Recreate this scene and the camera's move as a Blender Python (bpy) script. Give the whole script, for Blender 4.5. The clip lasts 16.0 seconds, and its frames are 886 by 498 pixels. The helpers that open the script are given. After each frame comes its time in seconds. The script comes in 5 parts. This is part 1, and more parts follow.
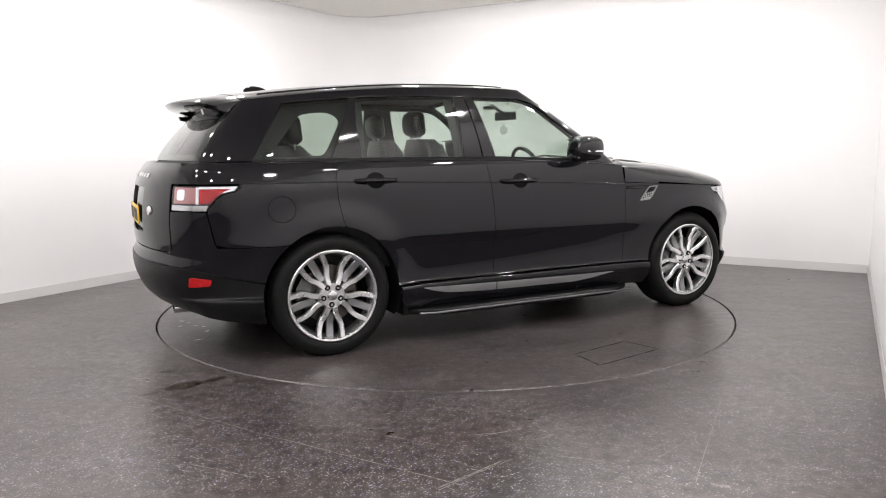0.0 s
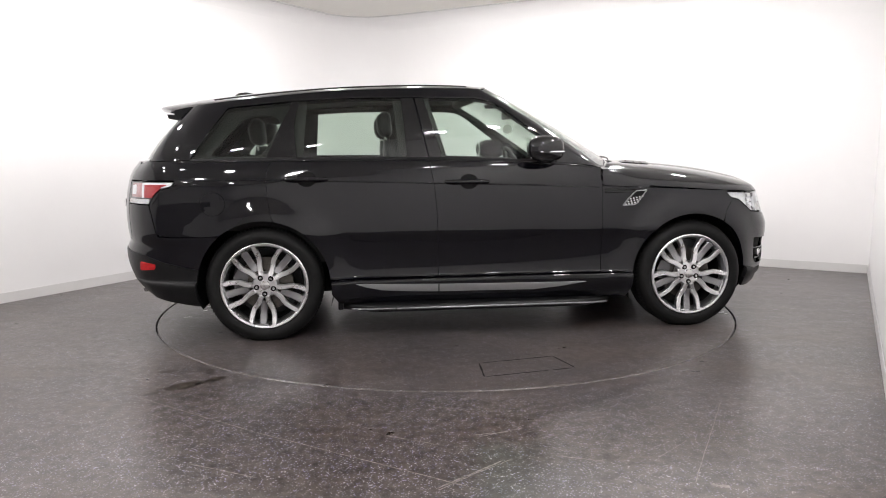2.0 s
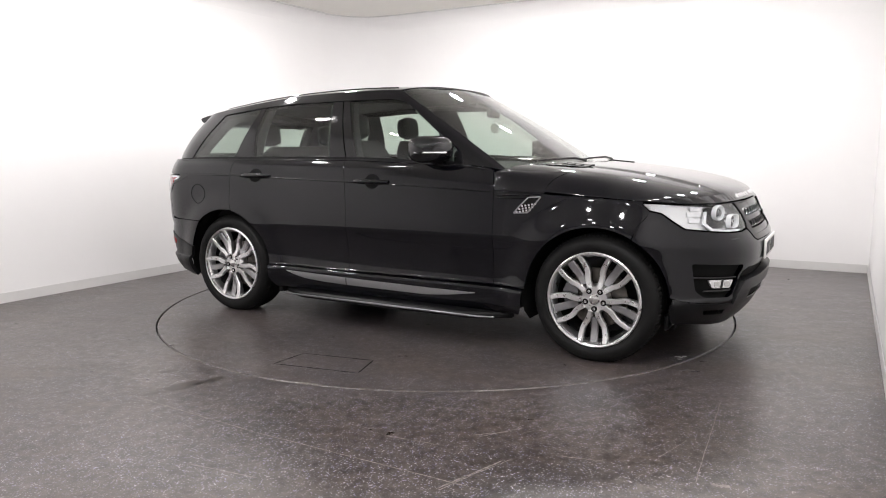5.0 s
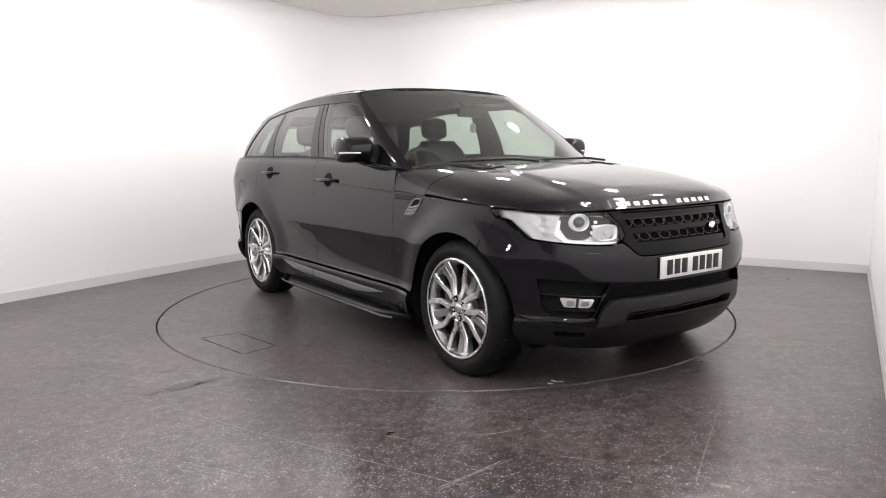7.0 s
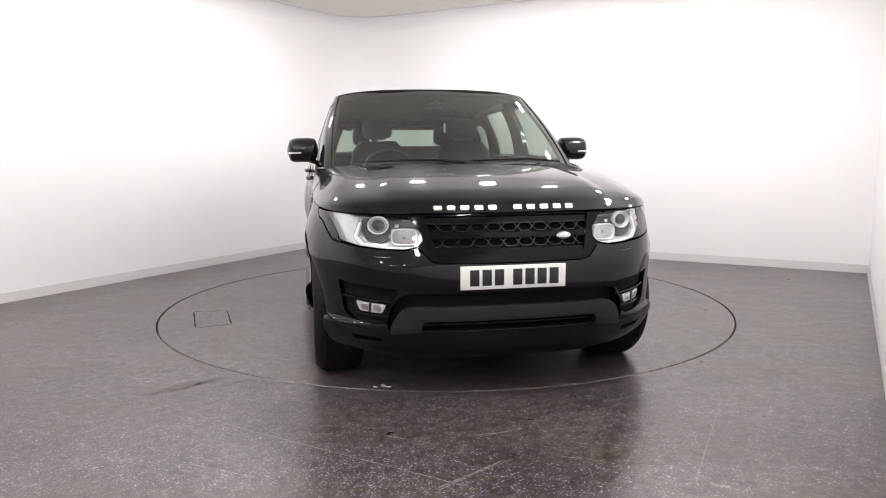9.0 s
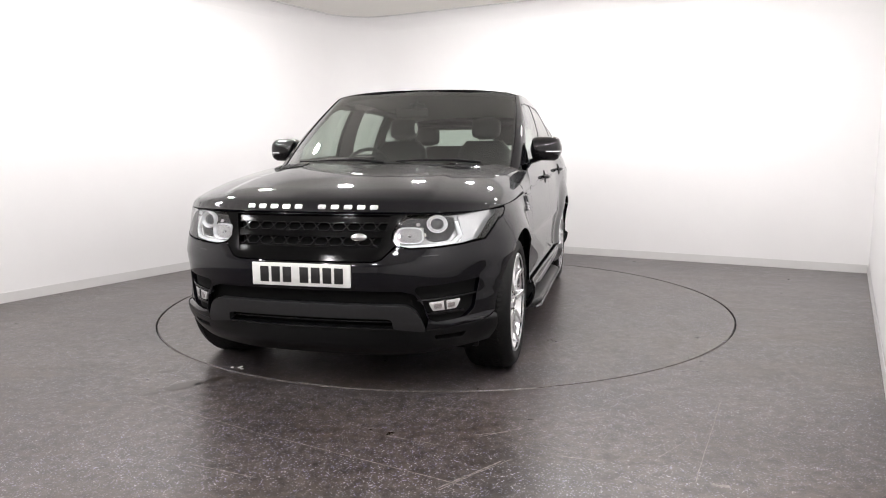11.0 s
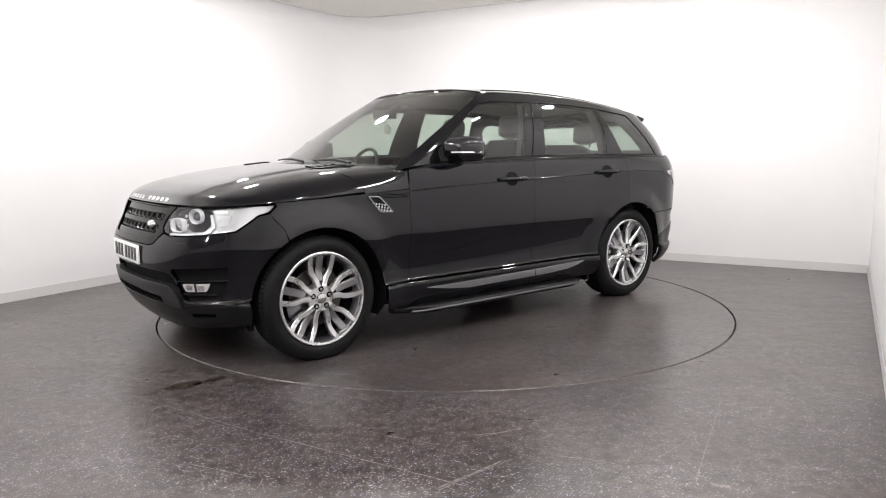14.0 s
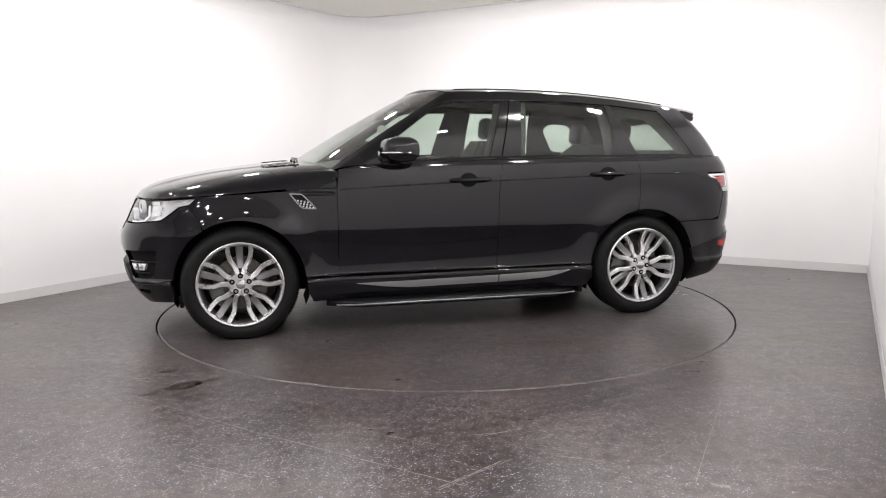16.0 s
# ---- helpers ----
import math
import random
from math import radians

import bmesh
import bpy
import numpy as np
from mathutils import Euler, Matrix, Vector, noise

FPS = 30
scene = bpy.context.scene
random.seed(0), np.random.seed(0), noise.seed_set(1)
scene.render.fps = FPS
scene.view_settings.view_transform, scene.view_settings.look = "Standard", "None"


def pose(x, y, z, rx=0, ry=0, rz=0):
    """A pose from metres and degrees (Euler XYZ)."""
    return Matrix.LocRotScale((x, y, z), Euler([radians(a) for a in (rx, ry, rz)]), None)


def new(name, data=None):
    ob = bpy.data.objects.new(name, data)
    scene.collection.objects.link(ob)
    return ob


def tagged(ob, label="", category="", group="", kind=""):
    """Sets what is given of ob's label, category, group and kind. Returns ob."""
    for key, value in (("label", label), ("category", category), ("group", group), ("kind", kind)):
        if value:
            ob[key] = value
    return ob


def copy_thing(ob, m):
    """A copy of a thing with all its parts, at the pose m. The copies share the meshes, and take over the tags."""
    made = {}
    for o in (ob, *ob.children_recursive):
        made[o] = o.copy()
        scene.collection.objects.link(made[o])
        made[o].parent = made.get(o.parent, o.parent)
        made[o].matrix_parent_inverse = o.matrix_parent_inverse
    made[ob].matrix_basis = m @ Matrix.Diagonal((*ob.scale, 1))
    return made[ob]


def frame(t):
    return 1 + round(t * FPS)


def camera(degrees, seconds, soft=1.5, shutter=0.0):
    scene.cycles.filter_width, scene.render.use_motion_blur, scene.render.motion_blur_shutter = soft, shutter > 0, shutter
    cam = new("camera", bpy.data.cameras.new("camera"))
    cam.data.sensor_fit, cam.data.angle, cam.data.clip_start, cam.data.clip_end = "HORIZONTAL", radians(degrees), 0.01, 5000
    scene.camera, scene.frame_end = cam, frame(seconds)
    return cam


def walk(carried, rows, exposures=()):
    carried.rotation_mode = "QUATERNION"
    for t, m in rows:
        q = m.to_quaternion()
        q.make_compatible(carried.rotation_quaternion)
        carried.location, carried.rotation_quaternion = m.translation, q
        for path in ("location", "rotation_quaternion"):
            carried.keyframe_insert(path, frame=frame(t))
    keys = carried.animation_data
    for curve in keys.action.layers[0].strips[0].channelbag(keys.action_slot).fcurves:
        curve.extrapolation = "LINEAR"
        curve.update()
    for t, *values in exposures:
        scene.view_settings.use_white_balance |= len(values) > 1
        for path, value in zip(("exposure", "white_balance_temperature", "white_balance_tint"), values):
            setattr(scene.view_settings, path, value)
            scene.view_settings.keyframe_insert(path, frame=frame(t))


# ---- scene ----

# ------------------------------------------------------------ camera
cam = camera(63.76, 16.0, soft=1.0)
EYE = pose(0, -5.803, 1.252, 90 - 7.994, 0, 0) @ pose(0, 0, 0, 0, 0, -0.36)
walk(cam, [(0, EYE), (16, EYE)], exposures=[(0, 0.0), (16, 0.0)])

# heading of the turntable in degrees, by seconds
TURN = [(0.0, 27.20), (0.5, 24.05), (1.0, 19.10), (1.5, 13.10), (2.0, 6.80), (2.5, 0.65), (3.0, -5.40), (3.5, -11.50), (4.0, -17.55),
        (6.5, -48.43), (7.0, -54.62), (7.5, -60.81), (8.0, -66.99), (8.5, -73.18), (9.0, -79.37), (11.5, -110.31), (12.0, -116.50), (12.5, -122.69),
        (13.0, -128.88), (13.5, -135.07), (14.0, -141.26), (14.5, -147.45), (15.0, -153.64), (15.5, -159.83), (16.0, -166.02)]
TABLE = (0.019, 0.0)          # turntable centre
TABLE_R = 2.228
CAR_ON_TABLE = (0.139, -0.1254)

# ------------------------------------------------------------ world
world = bpy.data.worlds.new("world")
scene.world = world
world.use_nodes = True
world.node_tree.nodes["Background"].inputs[0].default_value = (0.9, 0.95, 1, 1)
world.node_tree.nodes["Background"].inputs[1].default_value = 0.1


# ------------------------------------------------------------ materials
def mat(name, base, rough=0.5, metal=0.0, coat=0.0, spec=0.5, var=0.0, scale=8.0, bump=0.0, bump_scale=200.0, rough_var=0.0, emit=0.0, coat_rough=0.03):
    """Principled material with two scales of variation in colour, gloss and relief."""
    m = bpy.data.materials.new(name)
    m.use_nodes = True
    nt = m.node_tree
    b = nt.nodes["Principled BSDF"]
    b.inputs["Base Color"].default_value = (*base, 1)
    b.inputs["Roughness"].default_value = rough
    b.inputs["Metallic"].default_value = metal
    b.inputs["Specular IOR Level"].default_value = spec
    b.inputs["Coat Weight"].default_value = coat
    b.inputs["Coat Roughness"].default_value = coat_rough
    b.inputs["Coat IOR"].default_value = 1.5
    if emit:
        b.inputs["Emission Color"].default_value = (*base, 1)
        b.inputs["Emission Strength"].default_value = emit
    tc = nt.nodes.new("ShaderNodeTexCoord")
    if var or rough_var:
        n1 = nt.nodes.new("ShaderNodeTexNoise")
        n1.inputs["Scale"].default_value = scale
        n1.inputs["Detail"].default_value = 6
        n1.inputs["Roughness"].default_value = 0.65
        nt.links.new(tc.outputs["Object"], n1.inputs["Vector"])
        if var:
            r = nt.nodes.new("ShaderNodeMapRange")
            r.inputs[1].default_value, r.inputs[2].default_value = 0.3, 0.7
            r.inputs[3].default_value, r.inputs[4].default_value = 1 - var, 1 + var
            nt.links.new(n1.outputs["Fac"], r.inputs[0])
            mx = nt.nodes.new("ShaderNodeVectorMath")
            mx.operation = "SCALE"
            mx.inputs[0].default_value = base
            nt.links.new(r.outputs[0], mx.inputs["Scale"])
            nt.links.new(mx.outputs[0], b.inputs["Base Color"])
        if rough_var:
            r = nt.nodes.new("ShaderNodeMapRange")
            r.inputs[1].default_value, r.inputs[2].default_value = 0.3, 0.7
            r.inputs[3].default_value, r.inputs[4].default_value = max(0.02, rough - rough_var), rough + rough_var
            nt.links.new(n1.outputs["Fac"], r.inputs[0])
            nt.links.new(r.outputs[0], b.inputs["Roughness"])
    if bump:
        n2 = nt.nodes.new("ShaderNodeTexNoise")
        n2.inputs["Scale"].default_value = bump_scale
        n2.inputs["Detail"].default_value = 4
        nt.links.new(tc.outputs["Object"], n2.inputs["Vector"])
        bp = nt.nodes.new("ShaderNodeBump")
        bp.inputs["Strength"].default_value = bump
        bp.inputs["Distance"].default_value = 0.002
        nt.links.new(n2.outputs["Fac"], bp.inputs["Height"])
        nt.links.new(bp.outputs[0], b.inputs["Normal"])
    return m


def glass_mat(name, tint, gloss=0.9, floor_gloss=0.06):
    m = bpy.data.materials.new(name)
    m.use_nodes = True
    nt = m.node_tree
    nt.nodes.remove(nt.nodes["Principled BSDF"])
    out = nt.nodes["Material Output"]
    tr = nt.nodes.new("ShaderNodeBsdfTransparent")
    tr.inputs[0].default_value = (*tint, 1)
    gl = nt.nodes.new("ShaderNodeBsdfGlossy")
    gl.inputs["Roughness"].default_value = 0.02
    lw = nt.nodes.new("ShaderNodeLayerWeight")
    lw.inputs[0].default_value = 0.5
    pw = nt.nodes.new("ShaderNodeMath")
    pw.operation = "POWER"
    pw.inputs[1].default_value = 3.0
    nt.links.new(lw.outputs["Facing"], pw.inputs[0])
    ma = nt.nodes.new("ShaderNodeMath")
    ma.operation = "MULTIPLY_ADD"
    ma.inputs[1].default_value, ma.inputs[2].default_value = gloss - floor_gloss, floor_gloss
    nt.links.new(pw.outputs[0], ma.inputs[0])
    mx = nt.nodes.new("ShaderNodeMixShader")
    nt.links.new(ma.outputs[0], mx.inputs[0])
    nt.links.new(tr.outputs[0], mx.inputs[1])
    nt.links.new(gl.outputs[0], mx.inputs[2])
    nt.links.new(mx.outputs[0], out.inputs[0])
    return m


def floor_mat(name, worn):
    """Dark speckled vinyl: pale and bluish flecks, scuffs and broad stains, satin sheen."""
    m = bpy.data.materials.new(name)
    m.use_nodes = True
    nt = m.node_tree
    b = nt.nodes["Principled BSDF"]
    tc = nt.nodes.new("ShaderNodeTexCoord")
    vor = nt.nodes.new("ShaderNodeTexVoronoi")
    vor.inputs["Scale"].default_value = 205
    nt.links.new(tc.outputs["Object"], vor.inputs["Vector"])
    fleck = nt.nodes.new("ShaderNodeMapRange")
    fleck.inputs[1].default_value, fleck.inputs[2].default_value = 0.87, 0.95
    sep = nt.nodes.new("ShaderNodeSeparateColor")
    nt.links.new(vor.outputs["Color"], sep.inputs[0])
    nt.links.new(sep.outputs[0], fleck.inputs[0])
    big = nt.nodes.new("ShaderNodeTexNoise")
    big.inputs["Scale"].default_value = 1.6
    big.inputs["Detail"].default_value = 8
    big.inputs["Roughness"].default_value = 0.64
    nt.links.new(tc.outputs["Object"], big.inputs["Vector"])
    base = nt.nodes.new("ShaderNodeMix")
    base.data_type = "RGBA"
    base.inputs["A"].default_value = (0.031, 0.0262, 0.0245, 1)
    base.inputs["B"].default_value = (0.080, 0.0665, 0.060, 1)
    mr = nt.nodes.new("ShaderNodeMapRange")
    mr.inputs[1].default_value, mr.inputs[2].default_value = 0.33, 0.70
    nt.links.new(big.outputs["Fac"], mr.inputs[0])
    nt.links.new(mr.outputs[0], base.inputs["Factor"])
    hue = nt.nodes.new("ShaderNodeMix")
    hue.data_type = "RGBA"
    hue.inputs["A"].default_value = (0.46, 0.44, 0.43, 1)
    hue.inputs["B"].default_value = (0.22, 0.215, 0.40, 1)
    nt.links.new(sep.outputs[1], hue.inputs["Factor"])
    fl = nt.nodes.new("ShaderNodeMix")
    fl.data_type = "RGBA"
    sc = nt.nodes.new("ShaderNodeMath")
    sc.operation = "MULTIPLY"
    sc.inputs[1].default_value = 0.58
    nt.links.new(fleck.outputs[0], sc.inputs[0])
    nt.links.new(sc.outputs[0], fl.inputs["Factor"])
    nt.links.new(base.outputs["Result"], fl.inputs["A"])
    nt.links.new(hue.outputs["Result"], fl.inputs["B"])
    # scuffs: stretched fine noise
    mp = nt.nodes.new("ShaderNodeMapping")
    mp.inputs["Scale"].default_value = (1.6, 3.4, 1)
    mp.inputs["Rotation"].default_value = (0, 0, 0.5)
    nt.links.new(tc.outputs["Object"], mp.inputs["Vector"])
    scf = nt.nodes.new("ShaderNodeTexNoise")
    scf.inputs["Scale"].default_value = 2.3
    scf.inputs["Detail"].default_value = 9
    scf.inputs["Roughness"].default_value = 0.6
    nt.links.new(mp.outputs[0], scf.inputs["Vector"])
    sr = nt.nodes.new("ShaderNodeMapRange")
    sr.inputs[1].default_value, sr.inputs[2].default_value = 0.60, 0.80
    sr.inputs[3].default_value, sr.inputs[4].default_value = 0.0, worn
    nt.links.new(scf.outputs["Fac"], sr.inputs[0])
    fin = nt.nodes.new("ShaderNodeMix")
    fin.data_type = "RGBA"
    fin.inputs["B"].default_value = (0.115, 0.102, 0.097, 1)
    nt.links.new(sr.outputs[0], fin.inputs["Factor"])
    nt.links.new(fl.outputs["Result"], fin.inputs["A"])
    # broad brownish traffic stains and fine darker streaks
    mp2 = nt.nodes.new("ShaderNodeMapping")
    mp2.inputs["Scale"].default_value = (0.45, 1.3, 1)
    mp2.inputs["Rotation"].default_value = (0, 0, -0.2)
    nt.links.new(tc.outputs["Object"], mp2.inputs["Vector"])
    soil = nt.nodes.new("ShaderNodeTexNoise")
    soil.inputs["Scale"].default_value = 1.5
    soil.inputs["Detail"].default_value = 7
    soil.inputs["Roughness"].default_value = 0.68
    nt.links.new(mp2.outputs[0], soil.inputs["Vector"])
    so = nt.nodes.new("ShaderNodeMapRange")
    so.inputs[1].default_value, so.inputs[2].default_value = 0.46, 0.66
    so.inputs[3].default_value, so.inputs[4].default_value = 0.0, 0.62
    nt.links.new(soil.outputs["Fac"], so.inputs[0])
    brown = nt.nodes.new("ShaderNodeMix")
    brown.data_type = "RGBA"
    brown.inputs["B"].default_value = (0.056, 0.041, 0.032, 1)
    nt.links.new(so.outputs[0], brown.inputs["Factor"])
    nt.links.new(fin.outputs["Result"], brown.inputs["A"])
    fine = nt.nodes.new("ShaderNodeTexNoise")
    fine.inputs["Scale"].default_value = 17
    fine.inputs["Detail"].default_value = 6
    fine.inputs["Roughness"].default_value = 0.7
    nt.links.new(tc.outputs["Object"], fine.inputs["Vector"])
    fr = nt.nodes.new("ShaderNodeMapRange")
    fr.inputs[1].default_value, fr.inputs[2].default_value = 0.32, 0.68
    fr.inputs[3].default_value, fr.inputs[4].default_value = 0.42, 1.66
    nt.links.new(fine.outputs["Fac"], fr.inputs[0])
    mul = nt.nodes.new("ShaderNodeVectorMath")
    mul.operation = "SCALE"
    nt.links.new(brown.outputs["Result"], mul.inputs[0])
    nt.links.new(fr.outputs[0], mul.inputs["Scale"])
    nt.links.new(mul.outputs[0], b.inputs["Base Color"])
    rr = nt.nodes.new("ShaderNodeMapRange")
    rr.inputs[1].default_value, rr.inputs[2].default_value = 0.3, 0.7
    rr.inputs[3].default_value, rr.inputs[4].default_value = 0.272, 0.328
    nt.links.new(scf.outputs["Fac"], rr.inputs[0])
    nt.links.new(rr.outputs[0], b.inputs["Roughness"])
    bp = nt.nodes.new("ShaderNodeBump")
    bp.inputs["Strength"].default_value = 0.12
    bp.inputs["Distance"].default_value = 0.002
    nt.links.new(vor.outputs["Distance"], bp.inputs["Height"])
    nt.links.new(bp.outputs[0], b.inputs["Normal"])
    return m


M_FLOOR = floor_mat("speckled_vinyl", 0.36)
M_TABLE = floor_mat("speckled_vinyl_worn", 0.45)
M_WALL = mat("white_wall_paint", (0.82, 0.81, 0.805), 0.75, var=0.012, scale=1.5, bump=0.12, bump_scale=120)
M_CEIL = mat("ceiling_paint", (0.80, 0.78, 0.74), 0.8, var=0.02, scale=1.2, bump=0.1, bump_scale=90)
M_SKIRT = mat("skirting_paint", (0.66, 0.65, 0.64), 0.4, var=0.03, scale=5)
M_GAP = mat("dark_joint", (0.008, 0.008, 0.008), 0.8, var=0.2, scale=20)
M_SCRATCH_LIT_RIM = mat("pale_scratch_lit_rim", (0.205, 0.183, 0.170), 0.5, var=0.5, scale=40)
M_SCRAP = mat("white_paper", (0.75, 0.75, 0.74), 0.6, var=0.1, scale=30)
M_STAIN = mat("oily_stain", (0.032, 0.025, 0.020), 0.28, var=0.5, scale=14)
M_PAINT = mat("black_car_paint", (0.0014, 0.0014, 0.0032), 0.40, coat=0.92, spec=0.03, var=0.25, scale=900, coat_rough=0.045)
M_GLOSS = mat("gloss_black_trim", (0.006, 0.006, 0.007), 0.08, spec=0.5, rough_var=0.03, scale=20)
M_SATIN = mat("satin_black_plastic", (0.007, 0.007, 0.0075), 0.34, spec=0.22, var=0.2, scale=40, bump=0.15, bump_scale=600)
M_MATT = mat("matt_black_void", (0.004, 0.004, 0.004), 0.8, spec=0.2, var=0.2, scale=20)
M_GRILLE = mat("black_grille_plastic", (0.002, 0.002, 0.0022), 0.10, spec=0.16, var=0.2, scale=40)
M_REFLEX = mat("dim_red_reflector", (0.42, 0.010, 0.012), 0.25, var=0.2, scale=60)
M_BLADE = mat("satin_grey_sill", (0.30, 0.30, 0.31), 0.35, metal=0.7, rough_var=0.05, scale=30)
M_BAR = mat("satin_grey_black_plastic", (0.020, 0.020, 0.021), 0.38, spec=0.4, var=0.15, scale=40, bump=0.1, bump_scale=600)
M_RUBBER = mat("tyre_rubber", (0.0065, 0.0065, 0.0065), 0.6, spec=0.2, var=0.25, scale=25, bump=0.2, bump_scale=300)
M_ALLOY = mat("polished_alloy", (0.82, 0.82, 0.83), 0.30, metal=1.0, rough_var=0.05, scale=30)
M_ALLOY_D = mat("dark_alloy_inner", (0.17, 0.17, 0.175), 0.34, metal=1.0, rough_var=0.08, scale=20)
M_ALLOY_G = mat("grey_alloy", (0.36, 0.36, 0.37), 0.32, metal=1.0, rough_var=0.05, scale=30)
M_STEEL = mat("brake_steel", (0.12, 0.11, 0.10), 0.4, metal=1.0, var=0.3, scale=30)
M_CHROME = mat("bright_silver", (0.80, 0.80, 0.80), 0.12, metal=1.0, rough_var=0.04, scale=30)
M_LAMP = mat("lamp_reflector", (0.95, 0.955, 0.96), 0.18, metal=0.7, rough_var=0.1, scale=25)
M_LAMPW = mat("lamp_white_guide", (0.90, 0.91, 0.92), 0.25, var=0.05, scale=30)
M_LAMPD = mat("lamp_dark_bezel", (0.035, 0.035, 0.036), 0.3, metal=0.6, var=0.1, scale=30)
M_PROJ = mat("dark_projector_glass", (0.05, 0.052, 0.058), 0.06, coat=0.8, var=0.1, scale=30)
M_RED = mat("red_lamp_lens", (0.42, 0.025, 0.03), 0.12, coat=0.6, var=0.1, scale=40)
M_PINK = mat("pale_red_lamp_lens", (0.42, 0.20, 0.20), 0.15, coat=0.6, var=0.1, scale=40)
M_PLATE_W = mat("white_plate", (0.80, 0.80, 0.78), 0.35, var=0.03, scale=20)
M_PLATE_Y = mat("yellow_plate", (0.75, 0.48, 0.03), 0.35, var=0.03, scale=20)
M_INK = mat("plate_ink", (0.015, 0.015, 0.015), 0.4, var=0.1, scale=20)
M_TRIM = mat("dark_cabin_trim", (0.022, 0.022, 0.022), 0.6, var=0.15, scale=20, bump=0.15, bump_scale=300)
M_LEATHER = mat("black_leather", (0.020, 0.020, 0.021), 0.42, var=0.2, scale=12, bump=0.3, bump_scale=180)
M_LINER = mat("grey_headliner", (0.10, 0.10, 0.095), 0.9, var=0.08, scale=30)
M_GLASS = glass_mat("green_tinted_glass", (0.70, 0.78, 0.72))
M_SCREEN = glass_mat("windscreen_glass", (0.74, 0.82, 0.76), 0.92, 0.11)
M_PRIV = glass_mat("rear_glass", (0.56, 0.63, 0.58))
M_CLEAR = glass_mat("clear_lamp_cover", (0.93, 0.94, 0.95), 0.9, 0.05)
M_BULB = mat("ceiling_lamp_glow", (1.0, 0.972, 0.976), 0.5, emit=250.0)


# ------------------------------------------------------------ mesh helpers
def part(name, bm, material, parent=None, label="", smooth=True):
    me = bpy.data.meshes.new(name)
    if smooth:
        for f in bm.faces:
            f.smooth = True
    nl = bm.verts.layers.float_vector.get("nrm")
    normals = [tuple(v[nl]) for v in bm.verts] if nl else None
    bm.to_mesh(me)
    bm.free()
    if normals:
        me.normals_split_custom_set_from_vertices(normals)
    me.materials.append(material)
    ob = new(name, me)
    if parent is not None:
        ob.parent = parent
    if label:
        tagged(ob, label)
    return ob


def sharp(bm, deg=38):
    lim = radians(deg)
    bm.normal_update()
    for e in bm.edges:
        if len(e.link_faces) == 2 and e.calc_face_angle(0) > lim:
            e.smooth = False
    return bm


def slab(x0, x1, y0, y1, z0, z1, bev=0.0, seg=2):
    bm = bmesh.new()
    bmesh.ops.create_cube(bm, size=1)
    for v in bm.verts:
        v.co = Vector(((x0 + x1) / 2 + v.co.x * (x1 - x0), (y0 + y1) / 2 + v.co.y * (y1 - y0), (z0 + z1) / 2 + v.co.z * (z1 - z0)))
    if bev:
        bmesh.ops.bevel(bm, geom=bm.edges[:], offset=bev, segments=seg, profile=0.5, affect="EDGES")
    return sharp(bm)


def revolve(profile, seg=64, axis="Y"):
    """Solid of revolution about an axis from (radius, along) pairs."""
    bm = bmesh.new()
    rings = []
    for r, h in profile:
        ring = []
        for i in range(seg):
            a = 2 * math.pi * i / seg
            c, s = r * math.cos(a), r * math.sin(a)
            co = {"Y": (c, h, s), "Z": (c, s, h), "X": (h, c, s)}[axis]
            ring.append(bm.verts.new(co))
        rings.append(ring)
    for a, b in zip(rings, rings[1:]):
        for i in range(seg):
            bm.faces.new((a[i], a[(i + 1) % seg], b[(i + 1) % seg], b[i]))
    bmesh.ops.remove_doubles(bm, verts=bm.verts[:], dist=1e-5)
    bmesh.ops.recalc_face_normals(bm, faces=bm.faces[:])
    return sharp(bm, 40)


def move(bm, m):
    bmesh.ops.transform(bm, matrix=m, verts=bm.verts[:])
    return bm


def flipped(bm):
    """Mirror image across the car's middle plane."""
    nl = bm.verts.layers.float_vector.get("nrm")
    for v in bm.verts:
        v.co.y = -v.co.y
        if nl:
            n = v[nl]
            v[nl] = (n[0], -n[1], n[2])
    bmesh.ops.reverse_faces(bm, faces=bm.faces[:])
    return bm


def curve_through(points, per=12, ends="free"):
    """Catmull-Rom curve through points; ends 'mirror' keeps the ends square to the middle plane y = 0."""
    p = np.array(points, float)
    if ends == "mirror":
        flip = np.ones(p.shape[1])
        flip[1] = -1
        a, b = p[1] * flip, p[-2] * flip
    else:
        a, b = 2 * p[0] - p[1], 2 * p[-1] - p[-2]
    q = np.vstack([a, p, b])
    out = []
    for i in range(len(p) - 1):
        p0, p1, p2, p3 = q[i:i + 4]
        for t in np.arange(per) / per:
            out.append(0.5 * (2 * p1 + (p2 - p0) * t + (2 * p0 - 5 * p1 + 4 * p2 - p3) * t * t + (3 * p1 - p0 - 3 * p2 + p3) * t ** 3))
    out.append(p[-1])
    return np.array(out)


def smooth_fn(pairs):
    c = curve_through(sorted(pairs), 10)
    xs, ys = np.maximum.accumulate(c[:, 0]), c[:, 1]
    return lambda v: float(np.interp(v, xs, ys))


